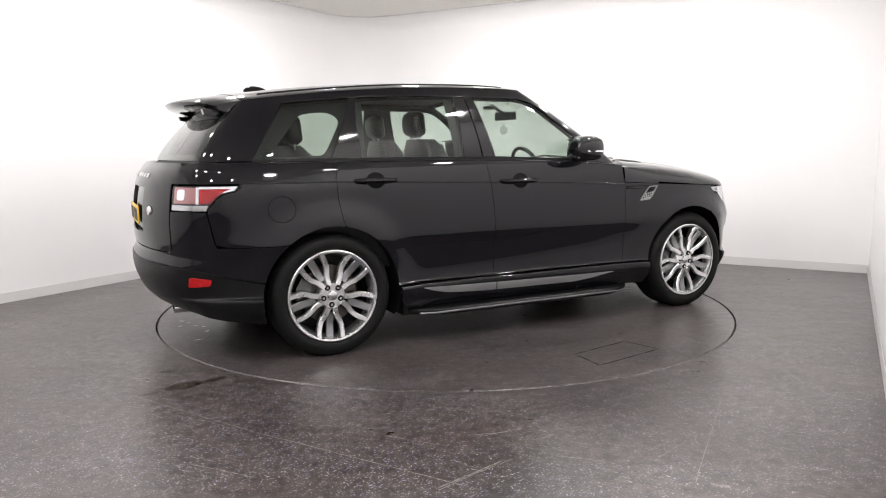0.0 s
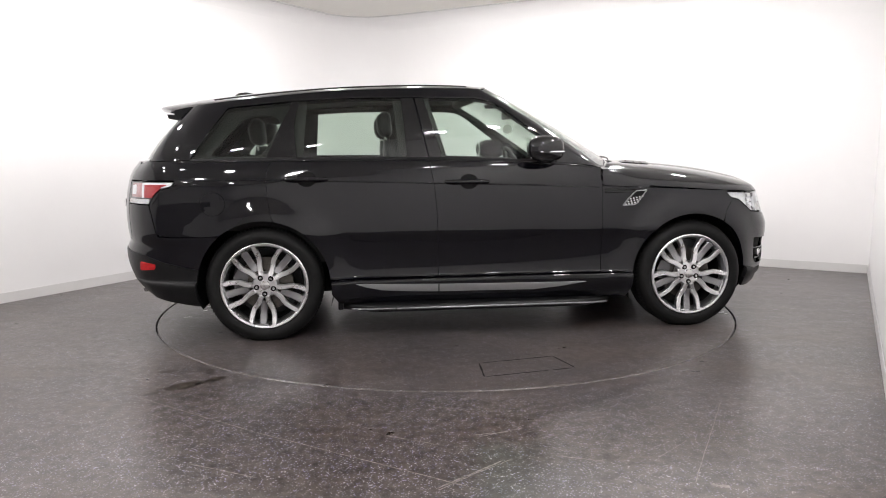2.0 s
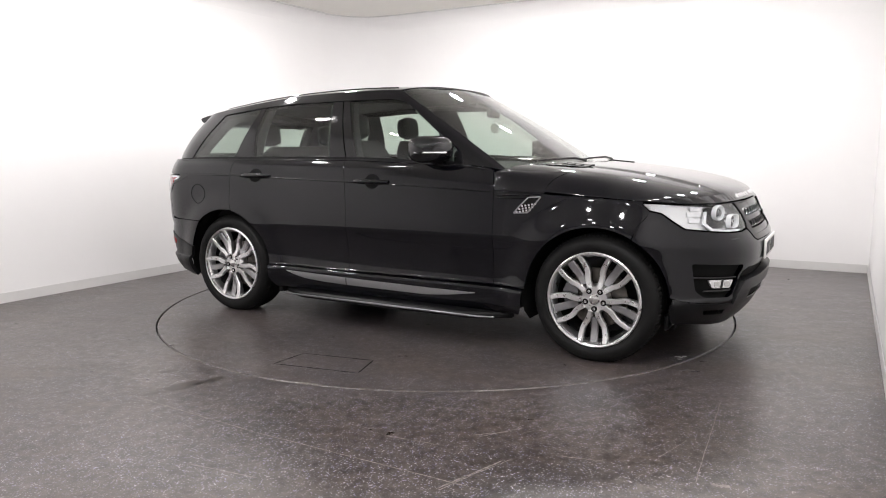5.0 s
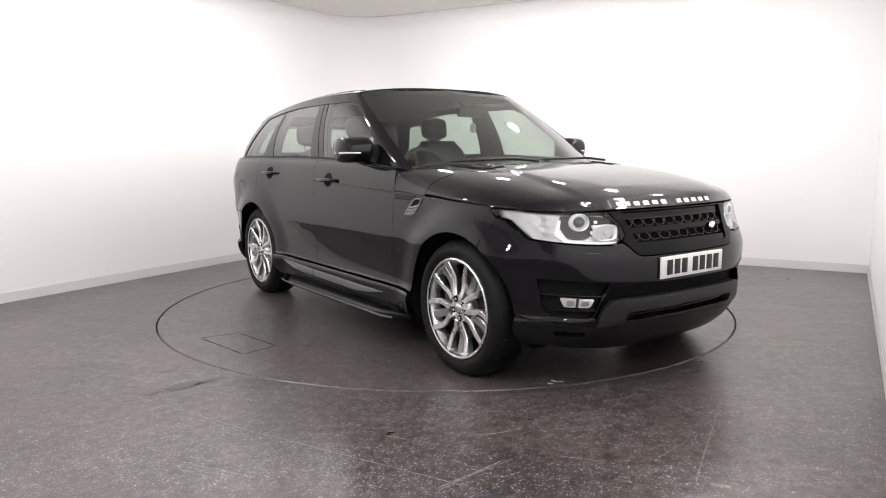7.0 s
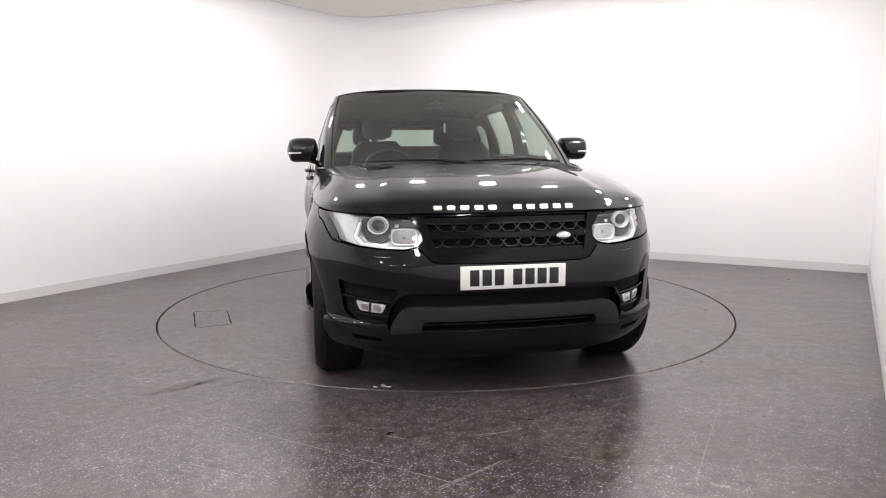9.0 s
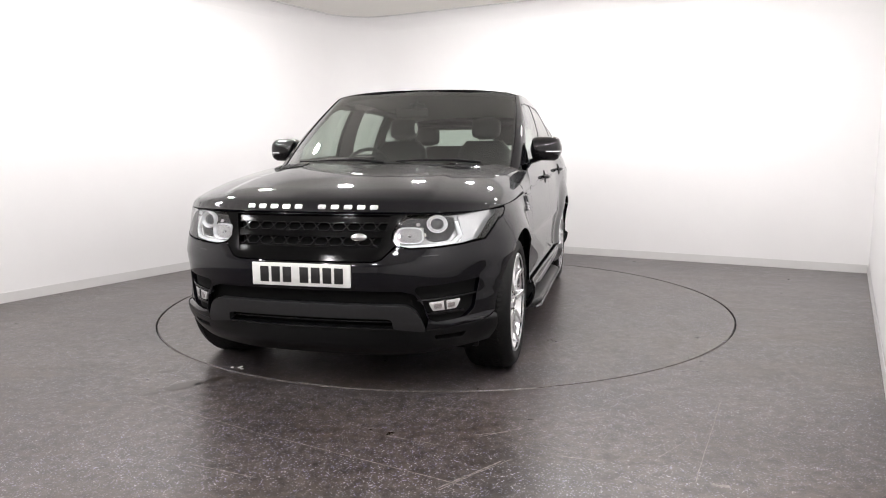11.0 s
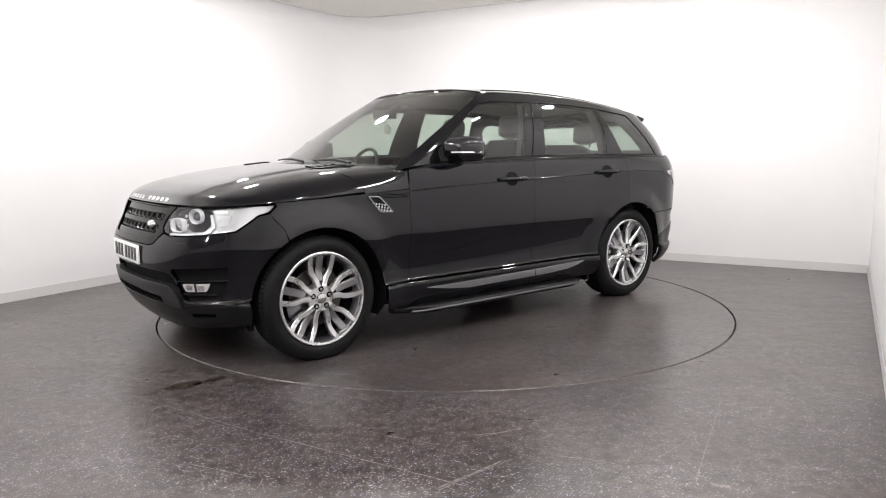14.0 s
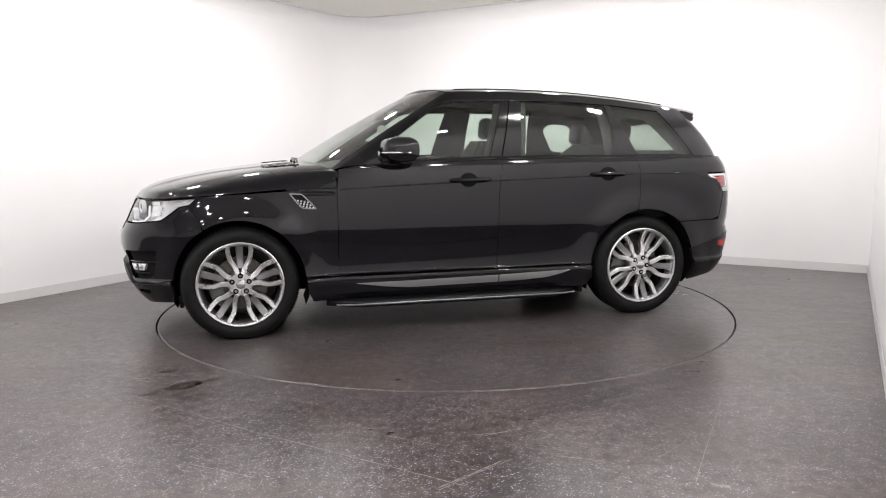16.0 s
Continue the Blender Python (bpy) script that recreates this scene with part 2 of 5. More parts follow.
def inset_poly(poly, d):
    """The outline moved inwards by d (either winding)."""
    p = np.array(poly, float)
    n = len(p)
    area = sum(p[i][0] * p[(i + 1) % n][1] - p[(i + 1) % n][0] * p[i][1] for i in range(n))
    sg = 1 if area > 0 else -1
    out = []
    for i in range(n):
        e0, e1 = p[i] - p[i - 1], p[(i + 1) % n] - p[i]
        e0, e1 = e0 / (np.hypot(*e0) + 1e-9), e1 / (np.hypot(*e1) + 1e-9)
        n0, n1 = np.array((-e0[1], e0[0])) * sg, np.array((-e1[1], e1[0])) * sg
        m = n0 + n1
        k = max(0.35, 1 + n0 @ n1)
        out.append(p[i] + m / k * d)
    return [tuple(v) for v in out]


def rounded(poly, r, seg=4):
    """The outline with its corners rounded by quadratic arcs."""
    p = [np.array(v, float) for v in poly]
    out = []
    for i, c in enumerate(p):
        a, b = p[i - 1], p[(i + 1) % len(p)]
        la, lb = np.hypot(*(a - c)), np.hypot(*(b - c))
        q0, q1 = c + (a - c) / la * min(r, la * 0.45), c + (b - c) / lb * min(r, lb * 0.45)
        for k in range(seg + 1):
            t = k / seg
            out.append(tuple(q0 * (1 - t) ** 2 + 2 * c * t * (1 - t) + q1 * t * t))
    return out


def panel(poly, surf, step=(0.06, 0.025), holes=(), rim=0.012, lift=0.0, mirror=False):
    """A sheet-metal panel: the outline (and holes) in the surface's two parameters, gridded finely, laid on the surface,
    its edges turned inwards by rim."""
    from mathutils.geometry import tessellate_polygon
    loops = [[Vector((u, v, 0)) for u, v in lp] for lp in (poly, *holes)]
    flat = [v for lp in loops for v in lp]
    bm = bmesh.new()
    vs = [bm.verts.new(v) for v in flat]
    for tri in tessellate_polygon(loops):
        try:
            bm.faces.new([vs[i] for i in tri])
        except ValueError:
            pass
    for ax in (0, 1):
        lo, hi = min(v[ax] for v in flat), max(v[ax] for v in flat)
        k = math.floor(lo / step[ax]) + 1
        while k * step[ax] < hi:
            co, no = [0, 0, 0], [0, 0, 0]
            co[ax], no[ax] = k * step[ax], 1
            bmesh.ops.bisect_plane(bm, geom=bm.verts[:] + bm.edges[:] + bm.faces[:], plane_co=co, plane_no=no, dist=1e-6)
            k += 1
    bmesh.ops.remove_doubles(bm, verts=bm.verts[:], dist=1e-5)
    nl = bm.verts.layers.float_vector.new("nrm")
    hu, hv = step[0] * 0.2, step[1] * 0.25
    inward = {}
    for v in bm.verts:
        u, w = v.co.x, v.co.y
        p = Vector(surf(u, w))
        du = Vector(surf(u + hu, w)) - Vector(surf(u - hu, w))
        dv = Vector(surf(u, w + hv)) - Vector(surf(u, w - hv))
        n = du.cross(dv)
        n = n.normalized() if n.length > 1e-12 else Vector((0, 0, 1))
        mid = Vector((max(-1.5, min(1.3, p.x)), 0, 0.75))
        if n.dot(p - mid) < 0:
            n = -n
        inward[v] = -n
        v[nl] = n
        v.co = p + n * lift
    bm.normal_update()
    for f in bm.faces[:]:
        n = sum((inward[v] for v in f.verts), Vector())
        if f.normal.dot(n) > 0:
            f.normal_flip()
    if rim:
        for e in [e for e in bm.edges if e.is_boundary]:
            lp = e.link_loops[0]
            a, b = lp.vert, lp.link_loop_next.vert
            na, nb = -inward[a], -inward[b]
            out = (b.co - a.co).cross(na)
            out = out.normalized() if out.length > 1e-12 else na
            if out.dot(e.link_faces[0].calc_center_median() - a.co) > 0:
                out = -out
            r = min(0.003, abs(rim) * 0.4)
            a1, b1 = a.co + out * r * 0.4 - na * r, b.co + out * r * 0.4 - nb * r
            for cs, ns in (((b.co, a.co, a1, b1), (nb, na, out, out)), ((b1, a1, a1 - na * (rim - r), b1 - nb * (rim - r)), (out, out, out, out))):
                quad = [bm.verts.new(c) for c in cs]
                bm.faces.new(quad)
                for v, n in zip(quad, ns):
                    v[nl] = n
    if mirror:
        flipped(bm)
    return bm


def both(name, material, parent, poly, surf, label="", **kw):
    """The same panel on the car's two flanks."""
    a = part(name, panel(poly, surf, **kw), material, parent, label)
    b = part(name, panel(poly, surf, mirror=True, **kw), material, parent, label)
    return a, b


def tube(points, r, seg=8, cap=True, flat=1.0):
    """A round bar along a line of points; flat squeezes it in z."""
    bm = bmesh.new()
    pts = [Vector(p) for p in points]
    rings = []
    for i, p in enumerate(pts):
        d = (pts[min(i + 1, len(pts) - 1)] - pts[max(i - 1, 0)]).normalized()
        a = d.cross(Vector((0, 0, 1)))
        if a.length < 1e-3:
            a = d.cross(Vector((0, 1, 0)))
        a.normalize()
        b = d.cross(a).normalized() * flat
        rr = r[i] if isinstance(r, (list, tuple)) else r
        rings.append([bm.verts.new(p + (a * math.cos(t) + b * math.sin(t)) * rr) for t in (2 * math.pi * k / seg for k in range(seg))])
    for a, b in zip(rings, rings[1:]):
        for k in range(seg):
            bm.faces.new((a[k], a[(k + 1) % seg], b[(k + 1) % seg], b[k]))
    if cap:
        bm.faces.new(rings[0])
        bm.faces.new(rings[-1][::-1])
    bmesh.ops.recalc_face_normals(bm, faces=bm.faces[:])
    return sharp(bm, 50)


def loft(sections, close=True, cap=True):
    """A skin over closed sections of equal count."""
    bm = bmesh.new()
    rings = [[bm.verts.new(p) for p in s] for s in sections]
    n = len(rings[0])
    for a, b in zip(rings, rings[1:]):
        for k in range(n if close else n - 1):
            bm.faces.new((a[k], a[(k + 1) % n], b[(k + 1) % n], b[k]))
    if cap and close:
        bm.faces.new(rings[0])
        bm.faces.new(rings[-1][::-1])
    bmesh.ops.recalc_face_normals(bm, faces=bm.faces[:])
    return sharp(bm, 50)


# ------------------------------------------------------------ room
ROOM_A = -28.5
ROOM = pose(-1.262, 4.167, 0, 0, 0, ROOM_A)    # local: x along the far wall, y back along the left wall
RW, RD, RH = 6.255, 13.5, 2.95                  # room width, depth, height


def outline(inset=0.0, r=0.75, seg=14):
    """The room's plan, rounded at the far left corner."""
    r = r - inset
    i = inset
    pts = [(i - 0.035 * RD, -RD + i)]
    for k in range(seg + 1):
        a = math.pi - math.pi / 2 * k / seg
        pts.append((i + r + r * math.cos(a), -i - r + r * math.sin(a)))
    pts += [(RW - i, -i), (RW - i - 0.016 * RD, -RD + i)]
    return [ROOM @ Vector((x, y, 0)) for x, y in pts]


def wall_strip(name, pts_in, pts_out, z0, z1, material, label):
    bm = bmesh.new()
    rows = [[bm.verts.new((p.x, p.y, z)) for p in pts] for pts, z in ((pts_in, z0), (pts_in, z1), (pts_out, z1), (pts_out, z0))]
    for a, b in zip(rows, rows[1:] + rows[:1]):
        for k in range(len(a) - 1):
            bm.faces.new((a[k], a[k + 1], b[k + 1], b[k]))
    for k in (0, -1):
        bm.faces.new([r[k] for r in rows])
    bmesh.ops.recalc_face_normals(bm, faces=bm.faces[:])
    return tagged(part(name, sharp(bm), material), label, kind="structure")


def build_room():
    p_in, p_out, p_sk = outline(), outline(-0.2), outline(0.014)
    # left wall and far wall run on through the rounded corner
    wall_strip("wall_north", p_in[:-1], p_out[:-1], -0.05, RH + 0.1, M_WALL, "seamless white painted studio wall with a rounded corner")
    wall_strip("wall_east", p_in[-2:], p_out[-2:], -0.05, RH + 0.1, M_WALL, "white painted studio side wall")
    wall_strip("wall_south", [p_in[-1], p_in[0]], [p_out[-1], p_out[0]], -0.05, RH + 0.1, M_WALL, "white painted studio wall behind the camera")
    sk = wall_strip("baseboard", p_sk[:-1], [p - (p - q) * 0.3 for p, q in zip(p_sk[:-1], p_in[:-1])], -0.01, 0.085, M_SKIRT, "low white painted skirting board")
    wall_strip("baseboard_east", p_sk[-2:], [p - (p - q) * 0.3 for p, q in zip(p_sk[-2:], p_in[-2:])], -0.01, 0.085, M_SKIRT, "low white painted skirting board")
    # cornice: a shallow cove between wall and ceiling
    bm = bmesh.new()
    rows = []
    for k in range(7):
        a = math.pi / 2 * k / 6
        q = outline(0.16 * (1 - math.cos(a)))
        rows.append([bm.verts.new((p.x, p.y, RH - 0.16 + 0.16 * math.sin(a))) for p in q[:-1]])
    for a, b in zip(rows, rows[1:]):
        for k in range(len(a) - 1):
            bm.faces.new((a[k], a[k + 1], b[k + 1], b[k]))
    tagged(part("cornice", bm, M_WALL), "curved white cove between wall and ceiling", kind="structure")
    # thin shadow rail along the ceiling's edge
    q0, q1 = outline(0.16), outline(0.185)
    wall_strip("ceiling_trim", q0[:-1], q1[:-1], RH - 0.012, RH + 0.002, M_SKIRT, "thin pale ceiling edge trim")
    bm = bmesh.new()
    lo = [bm.verts.new((p.x, p.y, RH)) for p in outline(-0.1)]
    hi = [bm.verts.new((p.x, p.y, RH + 0.1)) for p in outline(-0.1)]
    bm.faces.new(lo)
    bm.faces.new(hi[::-1])
    for k in range(len(lo)):
        bm.faces.new((lo[k], hi[k], hi[(k + 1) % len(lo)], lo[(k + 1) % len(lo)]))
    bmesh.ops.recalc_face_normals(bm, faces=bm.faces[:])
    tagged(part("ceiling", bm, M_CEIL, smooth=False), "off-white painted studio ceiling", kind="structure")
    # floor with a round opening for the turntable
    bm = bmesh.new()
    n = 128
    ring = [bm.verts.new((TABLE[0] + (TABLE_R + 0.011) * math.cos(2 * math.pi * k / n), TABLE[1] + (TABLE_R + 0.011) * math.sin(2 * math.pi * k / n), 0)) for k in range(n)]
    low = [bm.verts.new((v.co.x, v.co.y, -0.05)) for v in ring]
    far = [bm.verts.new((TABLE[0] + 13 * math.cos(2 * math.pi * k / n), TABLE[1] + 13 * math.sin(2 * math.pi * k / n), 0)) for k in range(n)]
    for k in range(n):
        j = (k + 1) % n
        bm.faces.new((ring[k], far[k], far[j], ring[j]))
        bm.faces.new((low[k], ring[k], ring[j], low[j]))
    tagged(part("floor", bm, M_FLOOR, smooth=False), "dark grey speckled vinyl studio floor, scuffed and satin", kind="structure")
    bm = bmesh.new()
    bmesh.ops.create_circle(bm, cap_ends=True, segments=96, radius=TABLE_R + 0.05)
    move(bm, pose(*TABLE, -0.03))
    tagged(part("turntable_pit", bm, M_GAP, smooth=False), "dark gap round the turntable", kind="structure")


def strip_on_floor(bm, a, b, w, z, jag=0.0, seg=10):
    """A thin flat streak from a to b, uneven in width."""
    a, b = Vector((*a, 0)), Vector((*b, 0))
    d = (b - a).normalized()
    s = Vector((-d.y, d.x, 0))
    prev = None
    for k in range(seg + 1):
        c = a.lerp(b, k / seg) + s * random.uniform(-jag, jag)
        ww = w * 0.9 * random.uniform(0.45, 1.2) * (0.35 if k in (0, seg) else 1)
        pair = [bm.verts.new((*(c + s * ww).xy, z)), bm.verts.new((*(c - s * ww).xy, z))]
        if prev:
            bm.faces.new((prev[0], prev[1], pair[1], pair[0]))
        prev = pair


def blotch(bm, x, y, rx, ry, z, turn=0.0):
    pts = []
    for k in range(22):
        a = 2 * math.pi * k / 22
        q = 1 + 0.35 * noise.noise(Vector((math.cos(a) * 1.7 + x * 9, math.sin(a) * 1.7 + y * 9, 0.3)))
        px, py = rx * q * math.cos(a), ry * q * math.sin(a)
        c, s = math.cos(turn), math.sin(turn)
        pts.append(bm.verts.new((x + c * px - s * py, y + s * px + c * py, z)))
    bm.faces.new(pts)


def build_floor_marks():
    bm = bmesh.new()
    for a, b, w in FLOOR_SEAMS:
        strip_on_floor(bm, a, b, w, 0.0012, 0.0015, 24)
    # pale arc at the near edge: the turntable's lit rim, put into colour
    prev = None
    for k in range(121):
        a = radians(214 + 108 * k / 120)
        w = 0.0016 * random.uniform(0.3, 1.5) * min(1, k / 12, (120 - k) / 12) + 0.0004
        pair = [bm.verts.new((TABLE[0] + r * math.cos(a), TABLE[1] + r * math.sin(a), 0.0012)) for r in (TABLE_R + 0.0125, TABLE_R + 0.0125 + 2 * w)]
        if prev:
            bm.faces.new((prev[0], prev[1], pair[1], pair[0]))
        prev = pair
    tagged(part("floor_seam_lit_rim", bm, M_SCRATCH_LIT_RIM, smooth=False), "pale welded seams and drag scratches in the vinyl floor, and a pale arc painted as the turntable's lit rim", kind="structure")
    bm = bmesh.new()
    for x, y, rx, ry, t in FLOOR_STAINS:
        blotch(bm, x, y, rx, ry, 0.0016, t)
    tagged(part("floor_stain", bm, M_STAIN, smooth=False), "small dark wet stains on the vinyl floor", kind="structure")


def build_turntable():
    root = new("turntable")
    tagged(root, "round motor turntable covered in dark speckled vinyl", "turntable")
    prof = [(0.0, 0.0), (1.0, 0.0), (TABLE_R - 0.006, 0.0), (TABLE_R, -0.006), (TABLE_R, -0.045), (0.0, -0.045)]
    part("deck", revolve(prof, 128, "Z"), M_TABLE, root)
    bm = bmesh.new()
    # square access hatch: four thin dark joints
    for k in range(4):
        strip_on_floor(bm, HATCH[k], HATCH[(k + 1) % 4], 0.006, 0.0012, 0.0, 8)
    part("hatch_joint", bm, M_GAP, root, "thin dark joints of a square access hatch", smooth=False)
    for a, b, w in TABLE_SCRATCHES:
        bm = bmesh.new()
        strip_on_floor(bm, a, b, w, 0.0014, 0.004, 12)
        part("scratch", bm, M_SCRATCH_LIT_RIM, root, "pale drag scratch", smooth=False)
    for x, y in TABLE_SPECKS:
        bm = bmesh.new()
        blotch(bm, x, y, random.uniform(0.012, 0.030), random.uniform(0.008, 0.014), 0.0018, random.uniform(0, 3))
        part("paper_scrap", bm, M_SCRAP, root, "small white scrap of paper", smooth=False)
    return root


def build_lights():
    """Shallow round lamps on the ceiling: a white housing round a glowing diffuser."""
    lamp = new("ceiling_lamp")
    tagged(lamp, "shallow round white lamp fixed to the ceiling out of view", "ceiling lamp", "studio ceiling lamps")
    part("housing", revolve([(0.089, -0.006), (0.089, -0.012), (0.104, -0.012), (0.110, -0.004), (0.110, RH - LAMP_Z), (0.0, RH - LAMP_Z)], 32, "Z"), M_SKIRT, lamp, "white metal housing")
    bm = revolve([(0.0, -0.044), (0.035, -0.041), (0.062, -0.033), (0.081, -0.019), (0.090, -0.006)], 32, "Z")
    bm.normal_update()
    for f in bm.faces:
        if f.normal.z > 0:
            f.normal_flip()
    part("diffuser", bm, M_BULB, lamp, "glowing white diffuser")
    for k, (x, y) in enumerate(LAMPS):
        m = ROOM @ pose(x, y, LAMP_Z)
        if k == 0:
            lamp.matrix_world = m
        else:
            copy_thing(lamp, m)


# ------------------------------------------------------------ the car's skin
# car space: x forward, y to its left, z up; origin on the ground midway between the axles
AXLE, HUB_Z, TYRE_R = 1.4615, 0.372, 0.380
PLAN = curve_through([(2.306, 0), (2.302, 0.16), (2.287, 0.34), (2.254, 0.50), (2.192, 0.650), (2.095, 0.773), (1.955, 0.868), (1.77, 0.930), (1.5, 0.957),
                      (1.1, 0.962), (0.5, 0.962), (-0.2, 0.964), (-0.9, 0.968), (-1.4, 0.972), (-1.8, 0.966), (-2.05, 0.942), (-2.212, 0.876),
                      (-2.318, 0.770), (-2.394, 0.632), (-2.450, 0.46), (-2.485, 0.24), (-2.495, 0)], 14, "mirror")
PS = np.concatenate([[0], np.cumsum(np.hypot(*np.diff(PLAN, axis=0).T))])
PN = np.gradient(PLAN, axis=0)
PN = np.stack([PN[:, 1], -PN[:, 0]], 1) / np.hypot(PN[:, 0], PN[:, 1])[:, None]
PN = PN * np.sign((PN * PLAN).sum(1))[:, None]
LEN = float(PS[-1])
KF = int(np.argmax(PLAN[:, 1] > 0.95))        # end of the nose
KR = len(PLAN) - int(np.argmax(PLAN[::-1, 1] > 0.95))

d_side = smooth_fn([(0.16, 0.10), (0.22, 0.045), (0.27, 0.012), (0.32, -0.004), (0.36, -0.008), (0.392, -0.006), (0.402, 0.006), (0.412, 0.024),
                    (0.47, 0.030), (0.55, 0.027), (0.63, 0.017), (0.685, 0.005), (0.70, 0.001), (0.725, 0.0), (0.80, 0.005), (0.88, 0.012), (0.95, 0.019),
                    (1.02, 0.027), (1.06, 0.033), (1.10, 0.041), (1.14, 0.050), (1.17, 0.064), (1.20, 0.082), (1.26, 0.12)])
d_front = smooth_fn([(0.15, 0.27), (0.20, 0.18), (0.26, 0.115), (0.32, 0.075), (0.37, 0.048), (0.43, 0.028), (0.49, 0.020), (0.53, 0.022), (0.60, 0.008),
                     (0.68, 0.009), (0.73, 0.027), (0.78, 0.052), (0.84, 0.082), (0.90, 0.108), (0.95, 0.135), (1.0, 0.18), (1.1, 0.3), (1.26, 0.5)])
d_rear = smooth_fn([(0.15, 0.34), (0.24, 0.22), (0.30, 0.14), (0.38, 0.055), (0.46, 0.016), (0.54, 0.0), (0.60, 0.002), (0.625, 0.012), (0.65, 0.022),
                    (0.72, 0.014), (0.82, 0.008), (0.92, 0.014), (1.0, 0.028), (1.08, 0.050), (1.13, 0.075), (1.18, 0.115), (1.26, 0.17)])


def low(s, z):
    """The lower body: s runs from the nose's middle along the left flank to the tail's middle (negative s: the right flank)."""
    sg = 1.0 if s >= 0 else -1.0
    a = abs(s)
    if a > LEN:
        a, sg = 2 * LEN - a, -sg
    x, y = np.interp(a, PS, PLAN[:, 0]), np.interp(a, PS, PLAN[:, 1])
    nx, ny = np.interp(a, PS, PN[:, 0]), np.interp(a, PS, PN[:, 1])
    w = nx * nx
    flare = 0.0
    for xc in (-AXLE, AXLE):
        r = math.hypot(x - xc, z - HUB_Z)
        q = min(1.0, max(0.0, (0.62 - r) / 0.20))
        flare += 0.034 * q * q * (3 - 2 * q)
    q = min(1.0, max(0.0, (-0.85 - x) / 0.9))
    flare += 0.032 * q * q * (3 - 2 * q) * math.exp(-((z - 1.02) / 0.20) ** 2)      # haunch over the rear wheel
    if abs(x) > 1.62:
        q = min(1.0, max(0.0, (0.56 - z) / 0.34)) * min(1.0, (abs(x) - 1.62) / 0.25)
        flare -= 0.055 * q * q        # the bumpers tuck in towards the ground
    d = w * (d_front(z) if x > 0 else d_rear(z)) + (1 - w) * (d_side(z) - flare)
    return (x - nx * d, sg * (y - ny * d), z)


def sx(x):
    """s on the flank at a given x."""
    return float(np.interp(-x, -PLAN[:, 0], PS))


def sf(y):
    """s on the nose at a given y."""
    return float(np.interp(y, PLAN[:KF, 1], PS[:KF]))


def sr(y):
    """s on the tail at a given y (negative y runs past the middle)."""
    k = float(np.interp(abs(y), PLAN[KR:, 1][::-1], PS[KR:][::-1]))
    return k if y >= 0 else 2 * LEN - k


belt_z = smooth_fn([(0.95, 1.105), (0.82, 1.118), (0.65, 1.147), (0.26, 1.168), (-0.28, 1.187), (-0.8, 1.191), (-1.4, 1.190), (-2.0, 1.187), (-2.6, 1.18)])
swage_z = smooth_fn([(2.6, 0.93), (2.3, 0.938), (2.1, 0.942), (1.87, 0.950), (1.38, 0.971), (0.81, 0.998), (0.25, 1.022), (-0.34, 1.040), (-0.86, 1.055), (-1.4, 1.072), (-2.0, 1.074), (-2.6, 1.076)])


def at_belt(x, inset=0.010):
    p = low(sx(x), belt_z(x))
    return (p[0], p[1] - inset, belt_z(x) + 0.002)


# greenhouse: belt line and roof line, point for point from the windscreen's middle to the rear window's middle
BELT = curve_through([(1.06, 0, 1.168), (1.035, 0.36, 1.160), (0.96, 0.62, 1.142), (0.845, 0.815, 1.118), (0.70, 0.872, 1.142), at_belt(0.26), at_belt(-0.3), at_belt(-0.9),
                      at_belt(-1.42), at_belt(-1.88), (-2.080, 0.838, 1.187), (-2.205, 0.722, 1.185), (-2.29, 0.42, 1.185), (-2.325, 0, 1.185)], 16, "mirror")
ROOFL = curve_through([(0.115, 0, 1.700), (0.095, 0.36, 1.692), (0.055, 0.62, 1.676), (0.00, 0.722, 1.655), (-0.10, 0.737, 1.660), (-0.26, 0.738, 1.660), (-0.50, 0.738, 1.658), (-0.92, 0.729, 1.644),
                       (-1.30, 0.713, 1.614), (-1.66, 0.690, 1.576), (-1.86, 0.678, 1.548), (-1.935, 0.605, 1.540), (-1.985, 0.33, 1.542), (-2.005, 0, 1.545)], 16, "mirror")
UU = np.arange(len(BELT)) / 16.0
BN = np.gradient(BELT[:, :2], axis=0)
BN = np.stack([BN[:, 1], -BN[:, 0]], 1) / np.hypot(BN[:, 0], BN[:, 1])[:, None]
BN = BN * np.sign((BN * (BELT[:, :2] - (-0.5, 0))).sum(1))[:, None]
U_END = float(UU[-1])


def up(u, t):
    """The greenhouse: t = 0 on the belt line, 1 on the roof line; u past the end or below 0 is the right side."""
    sg = 1.0 if u >= 0 else -1.0
    a = abs(u)
    if a > U_END:
        a, sg = 2 * U_END - a, -sg
    i = min(int(a * 16), len(UU) - 2)
    f = a * 16 - i
    b, r, n = (c[i] * (1 - f) + c[i + 1] * f for c in (BELT, ROOFL, BN))
    k = 0.030 * 4 * t * (1 - t)
    return (b[0] * (1 - t) + r[0] * t + n[0] * k, sg * (b[1] * (1 - t) + r[1] * t + n[1] * k), b[2] * (1 - t) + r[2] * t)


